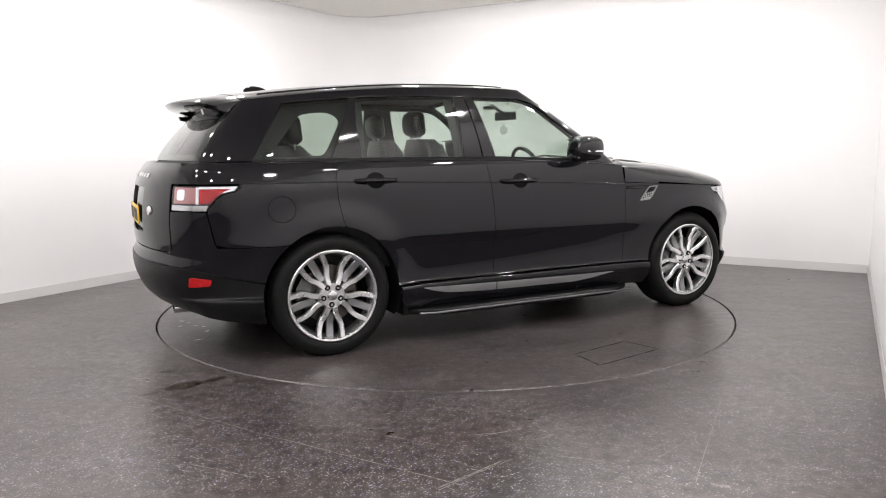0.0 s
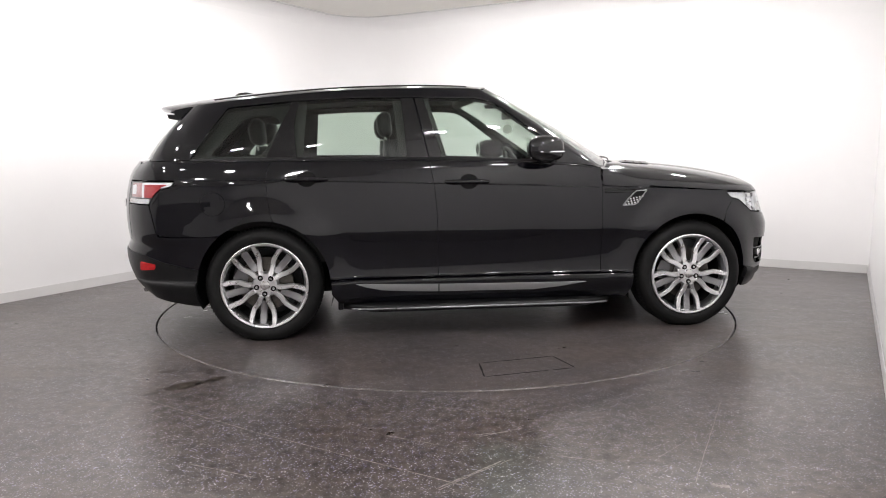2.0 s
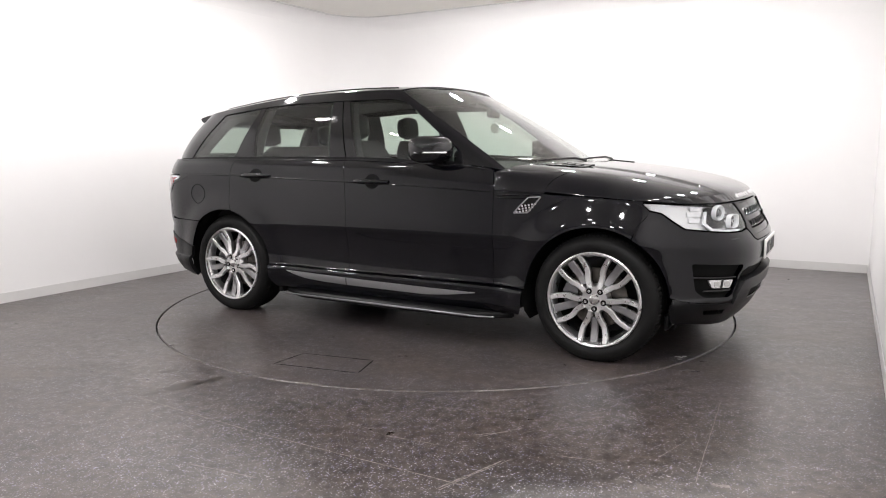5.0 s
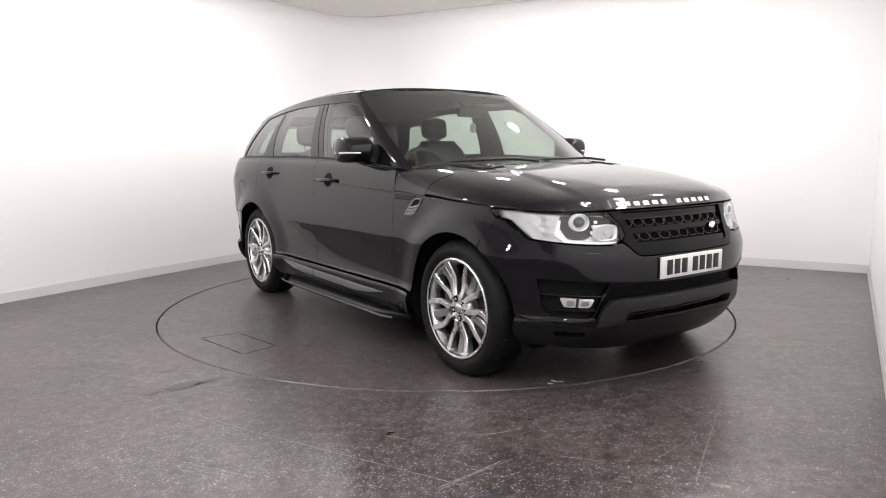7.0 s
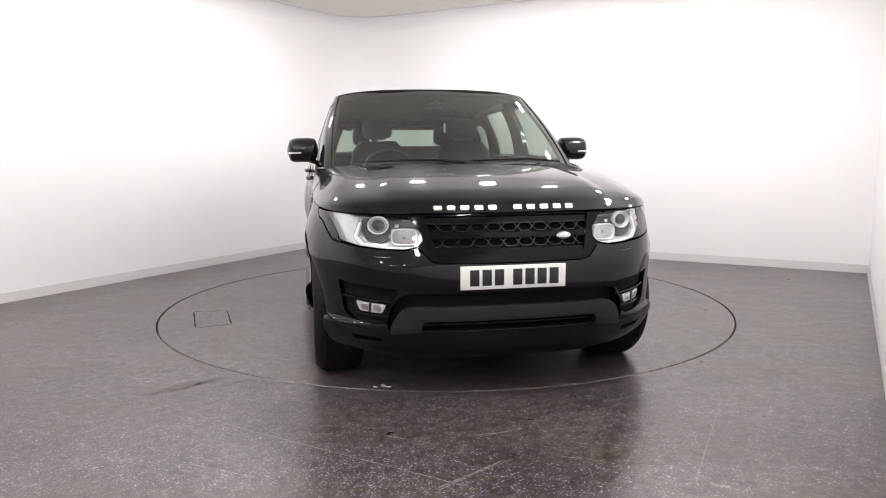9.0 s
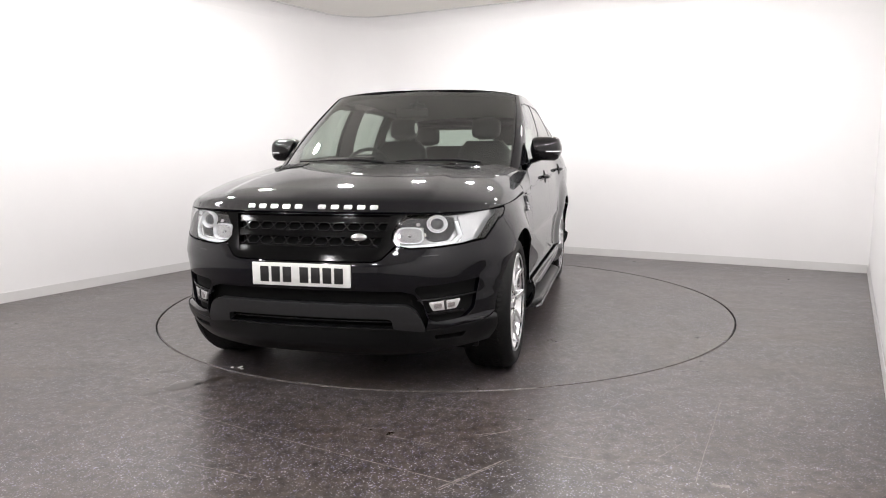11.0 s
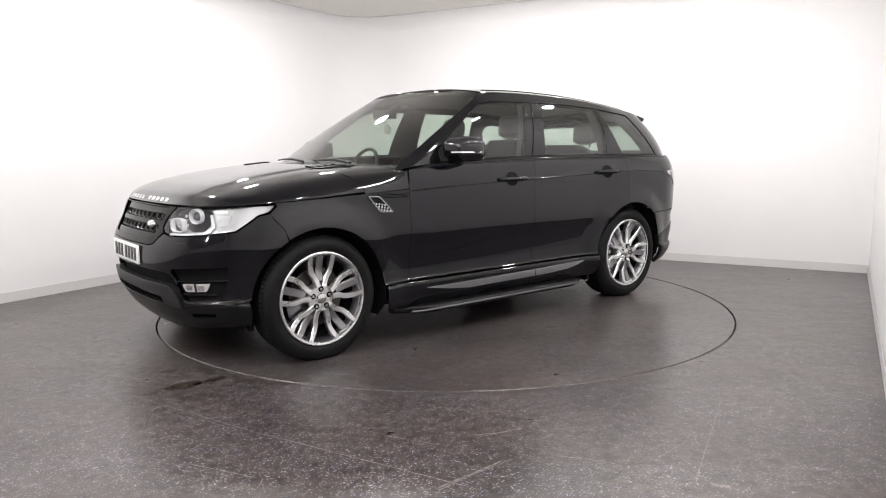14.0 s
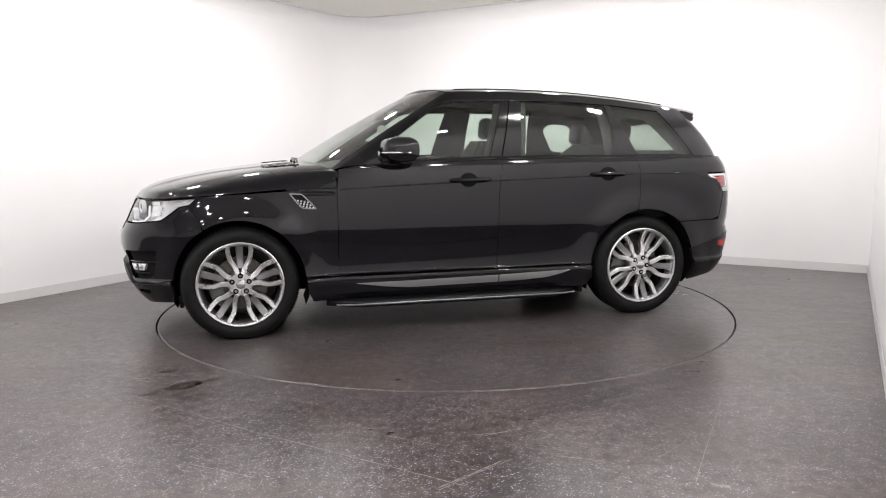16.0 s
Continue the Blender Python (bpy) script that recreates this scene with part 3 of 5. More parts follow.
def ut(x, z):
    """Greenhouse parameters of a flank point given by x and z."""
    u, t = 6.0, 0.5
    for _ in range(40):
        p = up(u, t)
        h = 1e-3
        a, b = up(u + h, t), up(u, t + h)
        j = np.array([[(a[0] - p[0]) / h, (b[0] - p[0]) / h], [(a[2] - p[2]) / h, (b[2] - p[2]) / h]])
        du = np.linalg.solve(j, np.array([x - p[0], z - p[2]]))
        u, t = min(12.9, max(2.6, u + max(-0.6, min(0.6, du[0])))), min(1.3, max(-0.3, t + max(-0.3, min(0.3, du[1]))))
    return (float(u), float(t))


def dense(poly, step=0.06):
    out = []
    for i, a in enumerate(poly):
        b = poly[(i + 1) % len(poly)]
        n = max(1, int(math.hypot(b[0] - a[0], b[1] - a[1]) / step))
        out += [(a[0] + (b[0] - a[0]) * k / n, a[1] + (b[1] - a[1]) * k / n) for k in range(n)]
    return out


def flank(poly, gap=0.003):
    """An outline given in x and z on the upper flank, in greenhouse parameters."""
    return [ut(x, z) for x, z in dense(inset_poly(poly, gap))]


def side(poly, gap=0.003):
    """An outline given in x and z on the lower flank."""
    return [(sx(x), z) for x, z in dense(inset_poly(poly, gap), 0.08)]


def arch(xc, r, a0, a1, n=18):
    return [(xc + r * math.cos(radians(a0 + (a1 - a0) * k / n)), HUB_Z + r * math.sin(radians(a0 + (a1 - a0) * k / n))) for k in range(n + 1)]


hood_mid = smooth_fn([(0.9, 1.176), (1.06, 1.158), (1.2, 1.147), (1.5, 1.119), (1.75, 1.085), (1.95, 1.045), (2.08, 1.010), (2.14, 0.982), (2.175, 0.945), (2.3, 0.90)])


def hood(a, w):
    """The bonnet: a from the scuttle (0) to the nose (1), w from the middle (0) to the edge (1, left; negative right)."""
    sg, v = (1.0 if w >= 0 else -1.0), min(1.0, abs(w))
    corner = sx(1.86)
    s_f = corner * v
    front = np.array(low(s_f, swage_z(low(s_f, 0.94)[0])))
    s_e = sx(0.835) * (1 - a) + corner * a
    x_e = low(s_e, 0.98)[0]
    edge = np.array(low(s_e, swage_z(x_e)))
    mid = np.array((1.075 * (1 - a) + low(0, 0.94)[0] * a, 0.0))
    c00, c10 = np.array((1.075, 0.0)), np.array(low(0, 0.94))[:2]
    c01, c11 = np.array(low(sx(0.835), 1.0))[:2], np.array(low(corner, 0.95))[:2]
    cow = np.array((1.075 * (1 - v ** 2.6) + c01[0] * v ** 2.6, c01[1] * v))
    xy = (1 - v) * mid + v * edge[:2] + (1 - a) * cow + a * front[:2] - ((1 - v) * (1 - a) * c00 + (1 - v) * a * c10 + v * (1 - a) * c01 + v * a * c11)
    zc = hood_mid(mid[0])
    e = edge[2] * (1 - a ** 3) + front[2] * a ** 3
    z = e + (zc - e) * max(0.0, 1 - v ** (4.2 + 6.5 * (1 - min(1.0, max(0.0, a))) ** 1.4)) ** 0.60
    q = min(1.0, max(0.0, (v - 0.50 - 0.04 * a) / 0.07))
    z += 0.010 * (1 - q * q * (3 - 2 * q)) * min(1, 6 * (1 - a)) * min(1, 8 * a + 0.3)
    return (float(xy[0]), sg * float(xy[1]), float(z))


roof_mid = smooth_fn([(0.3, 1.66), (0.115, 1.700), (-0.05, 1.712), (-0.3, 1.721), (-0.6, 1.720), (-1.0, 1.704), (-1.4, 1.674), (-1.8, 1.630), (-2.05, 1.596), (-2.35, 1.55)])
roof_edge_z = smooth_fn([(0.2, 1.65), (0.0, 1.655), (-0.26, 1.660), (-0.5, 1.658), (-0.92, 1.644), (-1.3, 1.614), (-1.66, 1.576), (-1.89, 1.546), (-2.1, 1.52), (-2.35, 1.49)])
roof_half = smooth_fn([(0.2, 0.69), (0.0, 0.724), (-0.26, 0.739), (-0.5, 0.739), (-0.92, 0.730), (-1.3, 0.714), (-1.66, 0.691), (-1.89, 0.664), (-2.1, 0.640), (-2.35, 0.615)])


def roof(a, w):
    """The roof: a from the windscreen's head (0) to the tail (1)."""
    sg, v = (1.0 if w >= 0 else -1.0), min(1.0, abs(w))
    x = (0.115 - 0.115 * v ** 3) * (1 - a) + (-1.95 + 0.06 * v ** 3) * a
    e = roof_edge_z(x)
    z = e + (roof_mid(x) - e) * max(0.0, 1 - v ** 2.6) ** 0.8
    return (x, sg * v * roof_half(x), z)


# ------------------------------------------------------------ the car's parts
def spoke_bar(path, width, y0, y1, taper=1.0):
    """A flat-faced spoke along polar points (radius, degrees) between the depths y0 (face) and y1 (back)."""
    bm = bmesh.new()
    pts = [Vector((r * math.sin(radians(a)), 0, r * math.cos(radians(a)))) for r, a in path]
    rows = []
    for i, p in enumerate(pts):
        d = (pts[min(i + 1, len(pts) - 1)] - pts[max(i - 1, 0)]).normalized()
        n = Vector((d.z, 0, -d.x))
        k = i / (len(pts) - 1)
        w = width * (1 + (taper - 1) * k) / 2
        yf = y0 - 0.030 * math.sin(math.pi * min(1, k * 1.05)) * 0.5 - 0.012 * (1 - k)
        rows.append([bm.verts.new(p + n * q + Vector((0, y, 0))) for q, y in ((-w, yf - 0.006), (-w * 0.7, yf), (w * 0.7, yf), (w, yf - 0.006), (w * 0.9, y1), (-w * 0.9, y1))])
    for a, b in zip(rows, rows[1:]):
        for k in range(6):
            bm.faces.new((a[k], a[(k + 1) % 6], b[(k + 1) % 6], b[k]))
    bm.faces.new(rows[0])
    bm.faces.new(rows[-1][::-1])
    bmesh.ops.recalc_face_normals(bm, faces=bm.faces[:])
    return sharp(bm, 30)


def join_into(bm, other):
    me = bpy.data.meshes.new("tmp")
    other.to_mesh(me)
    other.free()
    bm.from_mesh(me)
    bpy.data.meshes.remove(me)
    return bm


def build_wheel(car):
    """One wheel at the origin, its face towards +y; the tyre's outer wall at y = 0.135."""
    w = part("wheel", revolve([(0.05, 0.07), (0.062, 0.075), (0.078, 0.066), (0.082, 0.03), (0.05, 0.02)], 40), M_ALLOY, car, "five-cluster polished alloy wheel")
    tp = [(0.275, 0.112), (0.284, 0.120), (0.296, 0.129), (0.318, 0.136), (0.338, 0.134), (0.356, 0.124), (0.369, 0.108), (0.376, 0.092), (0.379, 0.06), (TYRE_R, 0.0), (0.379, -0.06), (0.376, -0.092), (0.366, -0.112), (0.34, -0.132), (0.30, -0.132), (0.275, -0.115)]
    ty = revolve(tp, 96)
    part("tyre", ty, M_RUBBER, w, "black low-profile road tyre")
    # tread blocks on the shoulder
    bm = bmesh.new()
    for k in range(90):
        a = 2 * math.pi * k / 90
        for y, sl in ((0.088, 0.35), (0.045, -0.3), (0.0, 0.3), (-0.045, -0.3)):
            b = slab(-0.0085, 0.0085, -0.018, 0.018, -0.004, 0.0022)
            rr = 0.3755 if y > 0.08 else 0.3785
            move(b, Matrix.Rotation(a + 0.02 * sl, 4, "Y") @ Matrix.Translation((0, y, rr)) @ Matrix.Rotation(sl, 4, "Z") @ Matrix.Rotation(0.45 if y > 0.08 else 0, 4, "X").inverted())
            join_into(bm, b)
    tagged(part("tread", bm, M_RUBBER, w, "blocky tyre tread"), kind="stuff")
    part("rim", revolve([(0.268, 0.128), (0.277, 0.131), (0.283, 0.127), (0.284, 0.119), (0.278, 0.114), (0.270, 0.112), (0.262, 0.116), (0.256, 0.104), (0.250, 0.07), (0.243, 0.02), (0.243, -0.11), (0.25, -0.12)], 96), M_ALLOY, w, "polished rim lip")
    part("barrel", revolve([(0.2425, 0.06), (0.238, -0.11), (0.10, -0.115)], 64), M_LAMPD, w, "dark inner wheel barrel")
    for k in range(5):
        for sgn in (-1, 1):
            arm = [(r, a * sgn) for r, a in ((0.074, 15), (0.095, 15), (0.115, 15.8), (0.14, 18), (0.16, 20.1), (0.18, 20.6), (0.20, 20), (0.225, 18.8), (0.25, 17.2), (0.268, 16.2))]
            fine = curve_through(arm, 4)
            sp = part("spoke", move(spoke_bar([tuple(q) for q in fine], 0.033, 0.127, 0.072, 0.94), Matrix.Rotation(radians(180 + 72 * k), 4, "Y")), M_ALLOY, w)
        part("spoke", move(spoke_bar([(0.108, 0), (0.14, 0), (0.18, 0), (0.22, 0), (0.268, 0)], 0.045, 0.108, 0.07, 1.08), Matrix.Rotation(radians(180 + 72 * k), 4, "Y")), M_ALLOY_G, w, "recessed grey middle spoke")
        a = radians(180 + 72 * k)
        part("lug_nut", move(revolve([(0.0, 0.112), (0.006, 0.112), (0.0095, 0.108), (0.0105, 0.095), (0.0105, 0.06)], 12), Matrix.Translation((0.057 * math.sin(a), -0.002, 0.057 * math.cos(a)))), M_CHROME, w)
        # black disc proud of the hub face stands for the nut recess's shade
        part("lug_shade", move(revolve([(0.0, 0.103), (0.0165, 0.103), (0.0178, 0.100), (0.0178, 0.06)], 16), Matrix.Translation((0.057 * math.sin(a), 0, 0.057 * math.cos(a)))), M_MATT, w, "black disc painted as the shade of a wheel nut's recess")
    part("hub_cap", revolve([(0.0, 0.116), (0.018, 0.115), (0.029, 0.111), (0.033, 0.103), (0.033, 0.06)], 28), M_CHROME, w, "round silver centre cap")
    part("hub_face", revolve([(0.028, 0.097), (0.05, 0.099), (0.074, 0.097), (0.084, 0.086), (0.086, 0.04)], 40), M_ALLOY, w)
    part("brake_disc", revolve([(0.07, 0.02), (0.07, 0.03), (0.178, 0.03), (0.180, 0.02), (0.178, 0.002), (0.07, 0.002)], 48), M_STEEL, w, "grey steel brake disc")
    cal = loft([[(r * math.sin(a), y, r * math.cos(a)) for a, r in ((radians(d), q) for d, q in ((62, .13), (62, .205), (82, .215), (102, .205), (102, .13)))] for y in (-0.03, 0.048)])
    part("brake_caliper", cal, M_ALLOY_D, w, "grey brake caliper")
    return w


def seat_shape(w, d, h, lean):
    """An upholstered cushion: rounded slab with bolsters."""
    secs = []
    for k in range(9):
        t = k / 8
        z = h * t
        ww = w / 2 * (0.86 + 0.14 * math.sin(math.pi * min(1, t * 1.3 + 0.12)))
        if t > 0.85:
            ww *= 1 - 2.2 * (t - 0.85)
        ring = []
        for j in range(20):
            a = 2 * math.pi * j / 20
            c, s = math.cos(a), math.sin(a)
            yy = ww * math.copysign(abs(s) ** 0.5, s)
            xx = d / 2 * math.copysign(abs(c) ** 0.6, c) * (1 - (0.5 * (t - 0.8) / 0.2 if t > 0.8 else 0))
            if c > 0:
                xx += 0.03 * (abs(yy) / ww) ** 3
            ring.append((xx - lean * t, yy, z))
        secs.append(ring)
    return loft(secs)


def headrest_shape():
    secs = []
    for k in range(9):
        t = k / 8 * 2 - 1
        q = max(0.05, 1 - abs(t) ** 4) ** 0.5
        secs.append([(0.055 * q * math.copysign(abs(math.cos(a)) ** 0.7, math.cos(a)) + 0.012 * t * t, 0.125 * q ** 0.6 * math.copysign(abs(math.sin(a)) ** 0.6, math.sin(a)), 0.095 * t) for a in (2 * math.pi * j / 18 for j in range(18))])
    return loft(secs)


def surf_patch(name, material, parent, fn, centre, size, lift, label="", tilt=0.0, mirror=False):
    """A small rounded plate on a surface: centre and half sizes in the surface's parameters."""
    (u, v), (a, b) = centre, size
    c, s = math.cos(tilt), math.sin(tilt)
    poly = rounded([(-a, -b), (a, -b), (a, b), (-a, b)], min(a, b) * 0.6, 3)
    return part(name, panel([(u + c * p - s * q, v + s * p + c * q) for p, q in poly], fn, (0.04, 0.04), rim=0.012, lift=lift, mirror=mirror), material, parent, label)


def build_car():
    car = new("car")
    tagged(car, "gloss black large estate off-roader standing on the turntable", "car")
    # wheels: one built, three copied
    w = build_wheel(car)
    w.matrix_basis = pose(AXLE, 0.824, HUB_Z, 0, 36, 0)
    for x, y, r in ((-AXLE, 0.828, 12), (AXLE, -0.824, 0), (-AXLE, -0.828, -5)):
        copy_thing(w, pose(x, y, HUB_Z, 0, 0, 180 if y < 0 else 0) @ pose(0, 0, 0, 0, r, 0))

    # --- lower flanks
    R = 0.428
    belt = lambda x0, x1, n=10: [(x0 + (x1 - x0) * k / n, belt_z(x0 + (x1 - x0) * k / n) - 0.001) for k in range(n + 1)]
    swage = lambda x0, x1, n=8: [(x0 + (x1 - x0) * k / n, swage_z(x0 + (x1 - x0) * k / n)) for k in range(n + 1)]
    wing = swage(0.812, 1.735) + [(1.725, 0.936), (1.765, 0.900), (1.752, 0.872), (1.70, 0.81)] + arch(AXLE, R, 60, 174) + [(1.034, 0.405), (0.812, 0.405)]
    both("front_wing", M_PAINT, car, side(wing, 0.0022), low, "gloss black front wing")
    gap1 = [(-0.365, belt_z(-0.365)), (-0.357, 1.105), (-0.340, 1.02), (-0.325, 0.85), (-0.318, 0.60), (-0.318, 0.405)]
    door_f = [(0.812, 0.405), (0.812, 0.60), (0.812, 0.998), (0.803, 1.05), (0.800, belt_z(0.80) - 0.001)] + belt(0.78, -0.34) + gap1
    fd = both("front_door", M_PAINT, car, side(door_f, 0.0022), low, "gloss black front door")
    gap2 = [(-1.382, belt_z(-1.382)), (-1.415, 1.145), (-1.428, 1.08), (-1.42, 0.95), (-1.403, 0.84), (-1.390, 0.805)]
    door_r = gap1[::-1] + belt(-0.39, -1.36) + gap2 + arch(-AXLE, R, 79, 4.5) 
    rd = both("rear_door", M_PAINT, car, side(door_r, 0.0022), low, "gloss black rear door")
    quarter = gap2[::-1] + belt(-1.41, -2.10) + [(-2.25, 1.186), (-2.3365, 1.166), (-2.3428, 1.10), (-2.3590, 1.064), (-2.225, 1.065), (-2.0, 1.064), (-1.985, 1.045), (-2.017, 1.018), (-2.073, 1.008), (-2.11, 0.982), (-2.152, 0.930), (-2.165, 0.905), (-2.13, 0.72), (-2.05, 0.702)] + arch(-AXLE, R, 129.5, 81)
    both("rear_quarter", M_PAINT, car, side(quarter, 0.0022), low, "gloss black rear quarter panel")
    surround = [(-1.875, 1.064), (-1.90, 1.046), (-1.985, 1.010), (-2.06, 0.994), (-2.098, 0.968), (-2.142, 0.914), (-2.158, 0.920), (-2.113, 0.980), (-2.075, 1.006), (-2.017, 1.016), (-1.985, 1.043), (-2.0, 1.064)]
    both("lamp_surround", M_GLOSS, car, side(surround, 0.0), low, "gloss black surround of the tail lamp", lift=0.0025, rim=0.004)
    for sg in (1, -1):
        cap = [[Vector(hood(-0.028 * min(1, (w0 - 0.6) / 0.2), w0)) for w0 in (0.66, 0.76, 0.86, 0.93, 0.97, 0.995)], [Vector(q) for q in ((0.955, 0.635, 1.128), (0.885, 0.745, 1.118), (0.815, 0.832, 1.114), (0.800, 0.868, 1.108), (0.802, 0.900, 1.075), (0.808, 0.928, 1.005))]]
        part("wing_cap", loft([[(p.x, sg * p.y, p.z - 0.004) for p in row] for row in cap], close=False), M_PAINT, car, "gloss black panel between bonnet and windscreen pillar")
        # bonnet's rear corner, swelling out to lie flush with the door's shoulder
        ws = (0.84, 0.885, 0.92, 0.95, 0.975, 0.99, 1.0)
        ends = [Vector((0.838, 0.822, 1.123)), Vector((0.824, 0.850, 1.120))] + [Vector(low(sx(0.816), z)) for z in (1.108, 1.085, 1.055, 1.025, swage_z(0.82) + 0.003)]
        rows = []
        for k in range(6):
            q = k / 5
            e = q * q * (3 - 2 * q)
            row = []
            for w0, end in zip(ws, ends):
                h = Vector(hood(0.30 * (1 - q), w0))
                row.append(h.lerp(end, e) + Vector((0, 0.001, 0.0015)))
            rows.append([(v.x, sg * v.y, v.z) for v in row])
        part("wing_corner", loft(rows, close=False), M_PAINT, car, "gloss black rear corner of the bonnet")
    sill = [(1.030, 0.40), (1.02, 0.30), (0.99, 0.232), (-0.98, 0.240), (-1.028, 0.31), (-1.03, 0.40)]
    both("sill", M_PAINT, car, side(sill, 0.002), low, "gloss black sill")
    blade = [(-0.87, 0.371), (-0.80, 0.348), (-0.69, 0.325), (-0.50, 0.313), (-0.31, 0.308), (0.33, 0.302), (0.50, 0.317), (0.70, 0.347), (0.33, 0.3495), (-0.31, 0.358)]
    both("sill_blade", M_BLADE, car, side(blade, 0.001), low, "satin grey sill insert", lift=0.006, rim=0.008)
    both("blade_joint", M_GAP, car, side([(-0.322, 0.309), (-0.315, 0.309), (-0.315, 0.3575), (-0.322, 0.3575)], 0.0), low, "dark joint across the sill insert", lift=0.0075, rim=0.004)
    # gloss black strip laid on the flank draws the shade of the swage groove
    both("swage_shadow_line", M_GLOSS, car, side([(0.80, 1.003), (0.80, 0.997)] + swage(0.6, -1.98, 14) + [(-1.98, 1.079)] + [(x, z + 0.005) for x, z in swage(-1.9, 0.6, 14)], 0.0), low, "thin gloss black strip drawn as the shadow line along the flank", lift=0.0015, rim=0.0)
    for sg in (1, -1):
        for nm, dz, r, x0, x1, fn in (("swage_ridge", -0.011, 0.0045, 0.79, -1.96, swage_z), ("belt_ridge", -0.010, 0.0055, 0.74, -2.02, belt_z)):
            pts = []
            for k in range(49):
                x = x0 + (x1 - x0) * k / 48
                p = low(sx(x), fn(x) + dz)
                pts.append((p[0], sg * (p[1] - 0.0015), p[2]))
            part(nm, tube(pts, r, 10), M_PAINT, car, "gloss black pressed ridge along the flank")
    fx, fz, fr = -1.763, 0.913, 0.081
    fuel = [(fx + fr * math.cos(2 * math.pi * k / 28), fz + fr * math.sin(2 * math.pi * k / 28) * 0.95) for k in range(28)]
    ring = panel(side(fuel, 0.0), low, (0.04, 0.04), holes=[side(fuel, 0.004)], rim=0, lift=0.0012, mirror=True)
    part("fuel_flap_joint", ring, M_MATT, car, "dark round joint of the fuel flap")
    # side vents
    v1 = rounded([(1.130, 0.967), (1.046, 0.866), (0.950, 0.860), (0.988, 0.906), (1.046, 0.963)], 0.010, 2)
    for a, b in zip(both("side_vent", M_ALLOY_G, car, side(v1, 0.0), low, "bright silver meshed side vent", holes=[side(v1, 0.0045)], lift=0.008), both("vent_well", M_MATT, car, side(v1, 0.006), low, "black vent backing", lift=0.003, rim=0)):
        b.parent = a
    for sg in (1, -1):
        for i in range(5):
            for j in range(3):
                x0, z0 = 0.975 + 0.021 * i + 0.017 * j, 0.869 + 0.019 * j + 0.004 * i
                if z0 < 0.95:
                    p = low(sx(x0), z0)
                    part("vent_cell", move(slab(-0.0055, 0.0055, -0.002, 0.003, -0.005, 0.005, 0.0012), Matrix.Translation((p[0], sg * (p[1] + 0.004), p[2]))), M_ALLOY, car)
        for z0 in (0.972, 0.955):
            p, q = low(sx(0.83), z0), low(sx(1.05), z0 + 0.002)
            part("vent_slat", tube([(p[0], sg * (p[1] + 0.001), p[2]), (q[0], sg * (q[1] + 0.001), q[2])], 0.006), M_GLOSS, car, "gloss black vent slat")

    # --- bonnet
    edge = [(-0.03, 0.84), (-0.032, 0.93), (-0.032, 0.997)] + [(k / 20, 0.997) for k in range(1, 21)] + [(0.998, 0.997 - 1.994 * k / 40) for k in range(1, 40)] + [(1 - k / 20, -0.997) for k in range(20)] + [(-0.032, -0.997), (-0.032, -0.93), (-0.03, -0.84), (0.0, -0.66), (0.0, -0.3), (0.0, 0.0), (0.0, 0.3), (0.0, 0.66)]
    part("bonnet", panel(edge, hood, (0.04, 0.05), rim=0.014), M_PAINT, car, "gloss black clamshell bonnet")
    for sg in (1, -1):
        vent = rounded([(0.05, sg * 0.52), (0.24, sg * 0.47), (0.24, sg * 0.64), (0.06, sg * 0.72)], 0.03, 3)
        bv = part("bonnet_vent", panel(vent, hood, (0.03, 0.03), rim=0.01, lift=0.006), M_GLOSS, car, "gloss black bonnet vent")
        for k in range(3):
            a0 = 0.085 + 0.05 * k
            part("vent_slat", panel(rounded([(a0, sg * 0.54), (a0 + 0.016, sg * 0.535), (a0 + 0.016, sg * 0.655), (a0, sg * 0.67)], 0.006, 2), hood, (0.05, 0.05), rim=0.004, lift=0.0085), M_SATIN, bv)
    # lettering across the nose as plain bars
    for k in range(11):
        if k == 5:
            continue
        w0 = -0.365 + 0.072 * k + (0.0 if k < 5 else -0.012)
        lw = 0.0215
        s0 = 1.0 / sx(1.86)
        poly = [(0.9735, (w0 - lw) * s0), (0.9735, (w0 + lw) * s0), (0.987, (w0 + lw) * s0), (0.987, (w0 - lw) * s0)]
        part("bonnet_bar", panel(rounded(poly, 0.004, 2), hood, (0.02, 0.02), rim=0.003, lift=0.004), M_ALLOY, car, "small raised silver bar on the bonnet's nose")

    # --- nose
    hl = [(sx(1.722), 0.944), (sx(1.765), 0.906), (sx(1.83), 0.893), (sx(1.89), 0.850), (sx(1.955), 0.806), (sf(0.76), 0.788), (sf(0.66), 0.780), (sf(0.54), 0.776), (sf(0.475), 0.788), (sf(0.450), 0.815),
          (sf(0.458), 0.860), (sf(0.50), 0.905), (sf(0.53), 0.932), (sf(0.62), 0.934), (sf(0.74), 0.937), (sx(1.93), 0.940), (sx(1.83), 0.944)]
    grille = [(sf(0.445), 0.928), (sf(0.375), 0.752), (sf(0.34), 0.742), (sf(0.0), 0.740), (-sf(0.34), 0.742), (-sf(0.375), 0.752), (-sf(0.445), 0.928), (0.0, 0.930)]
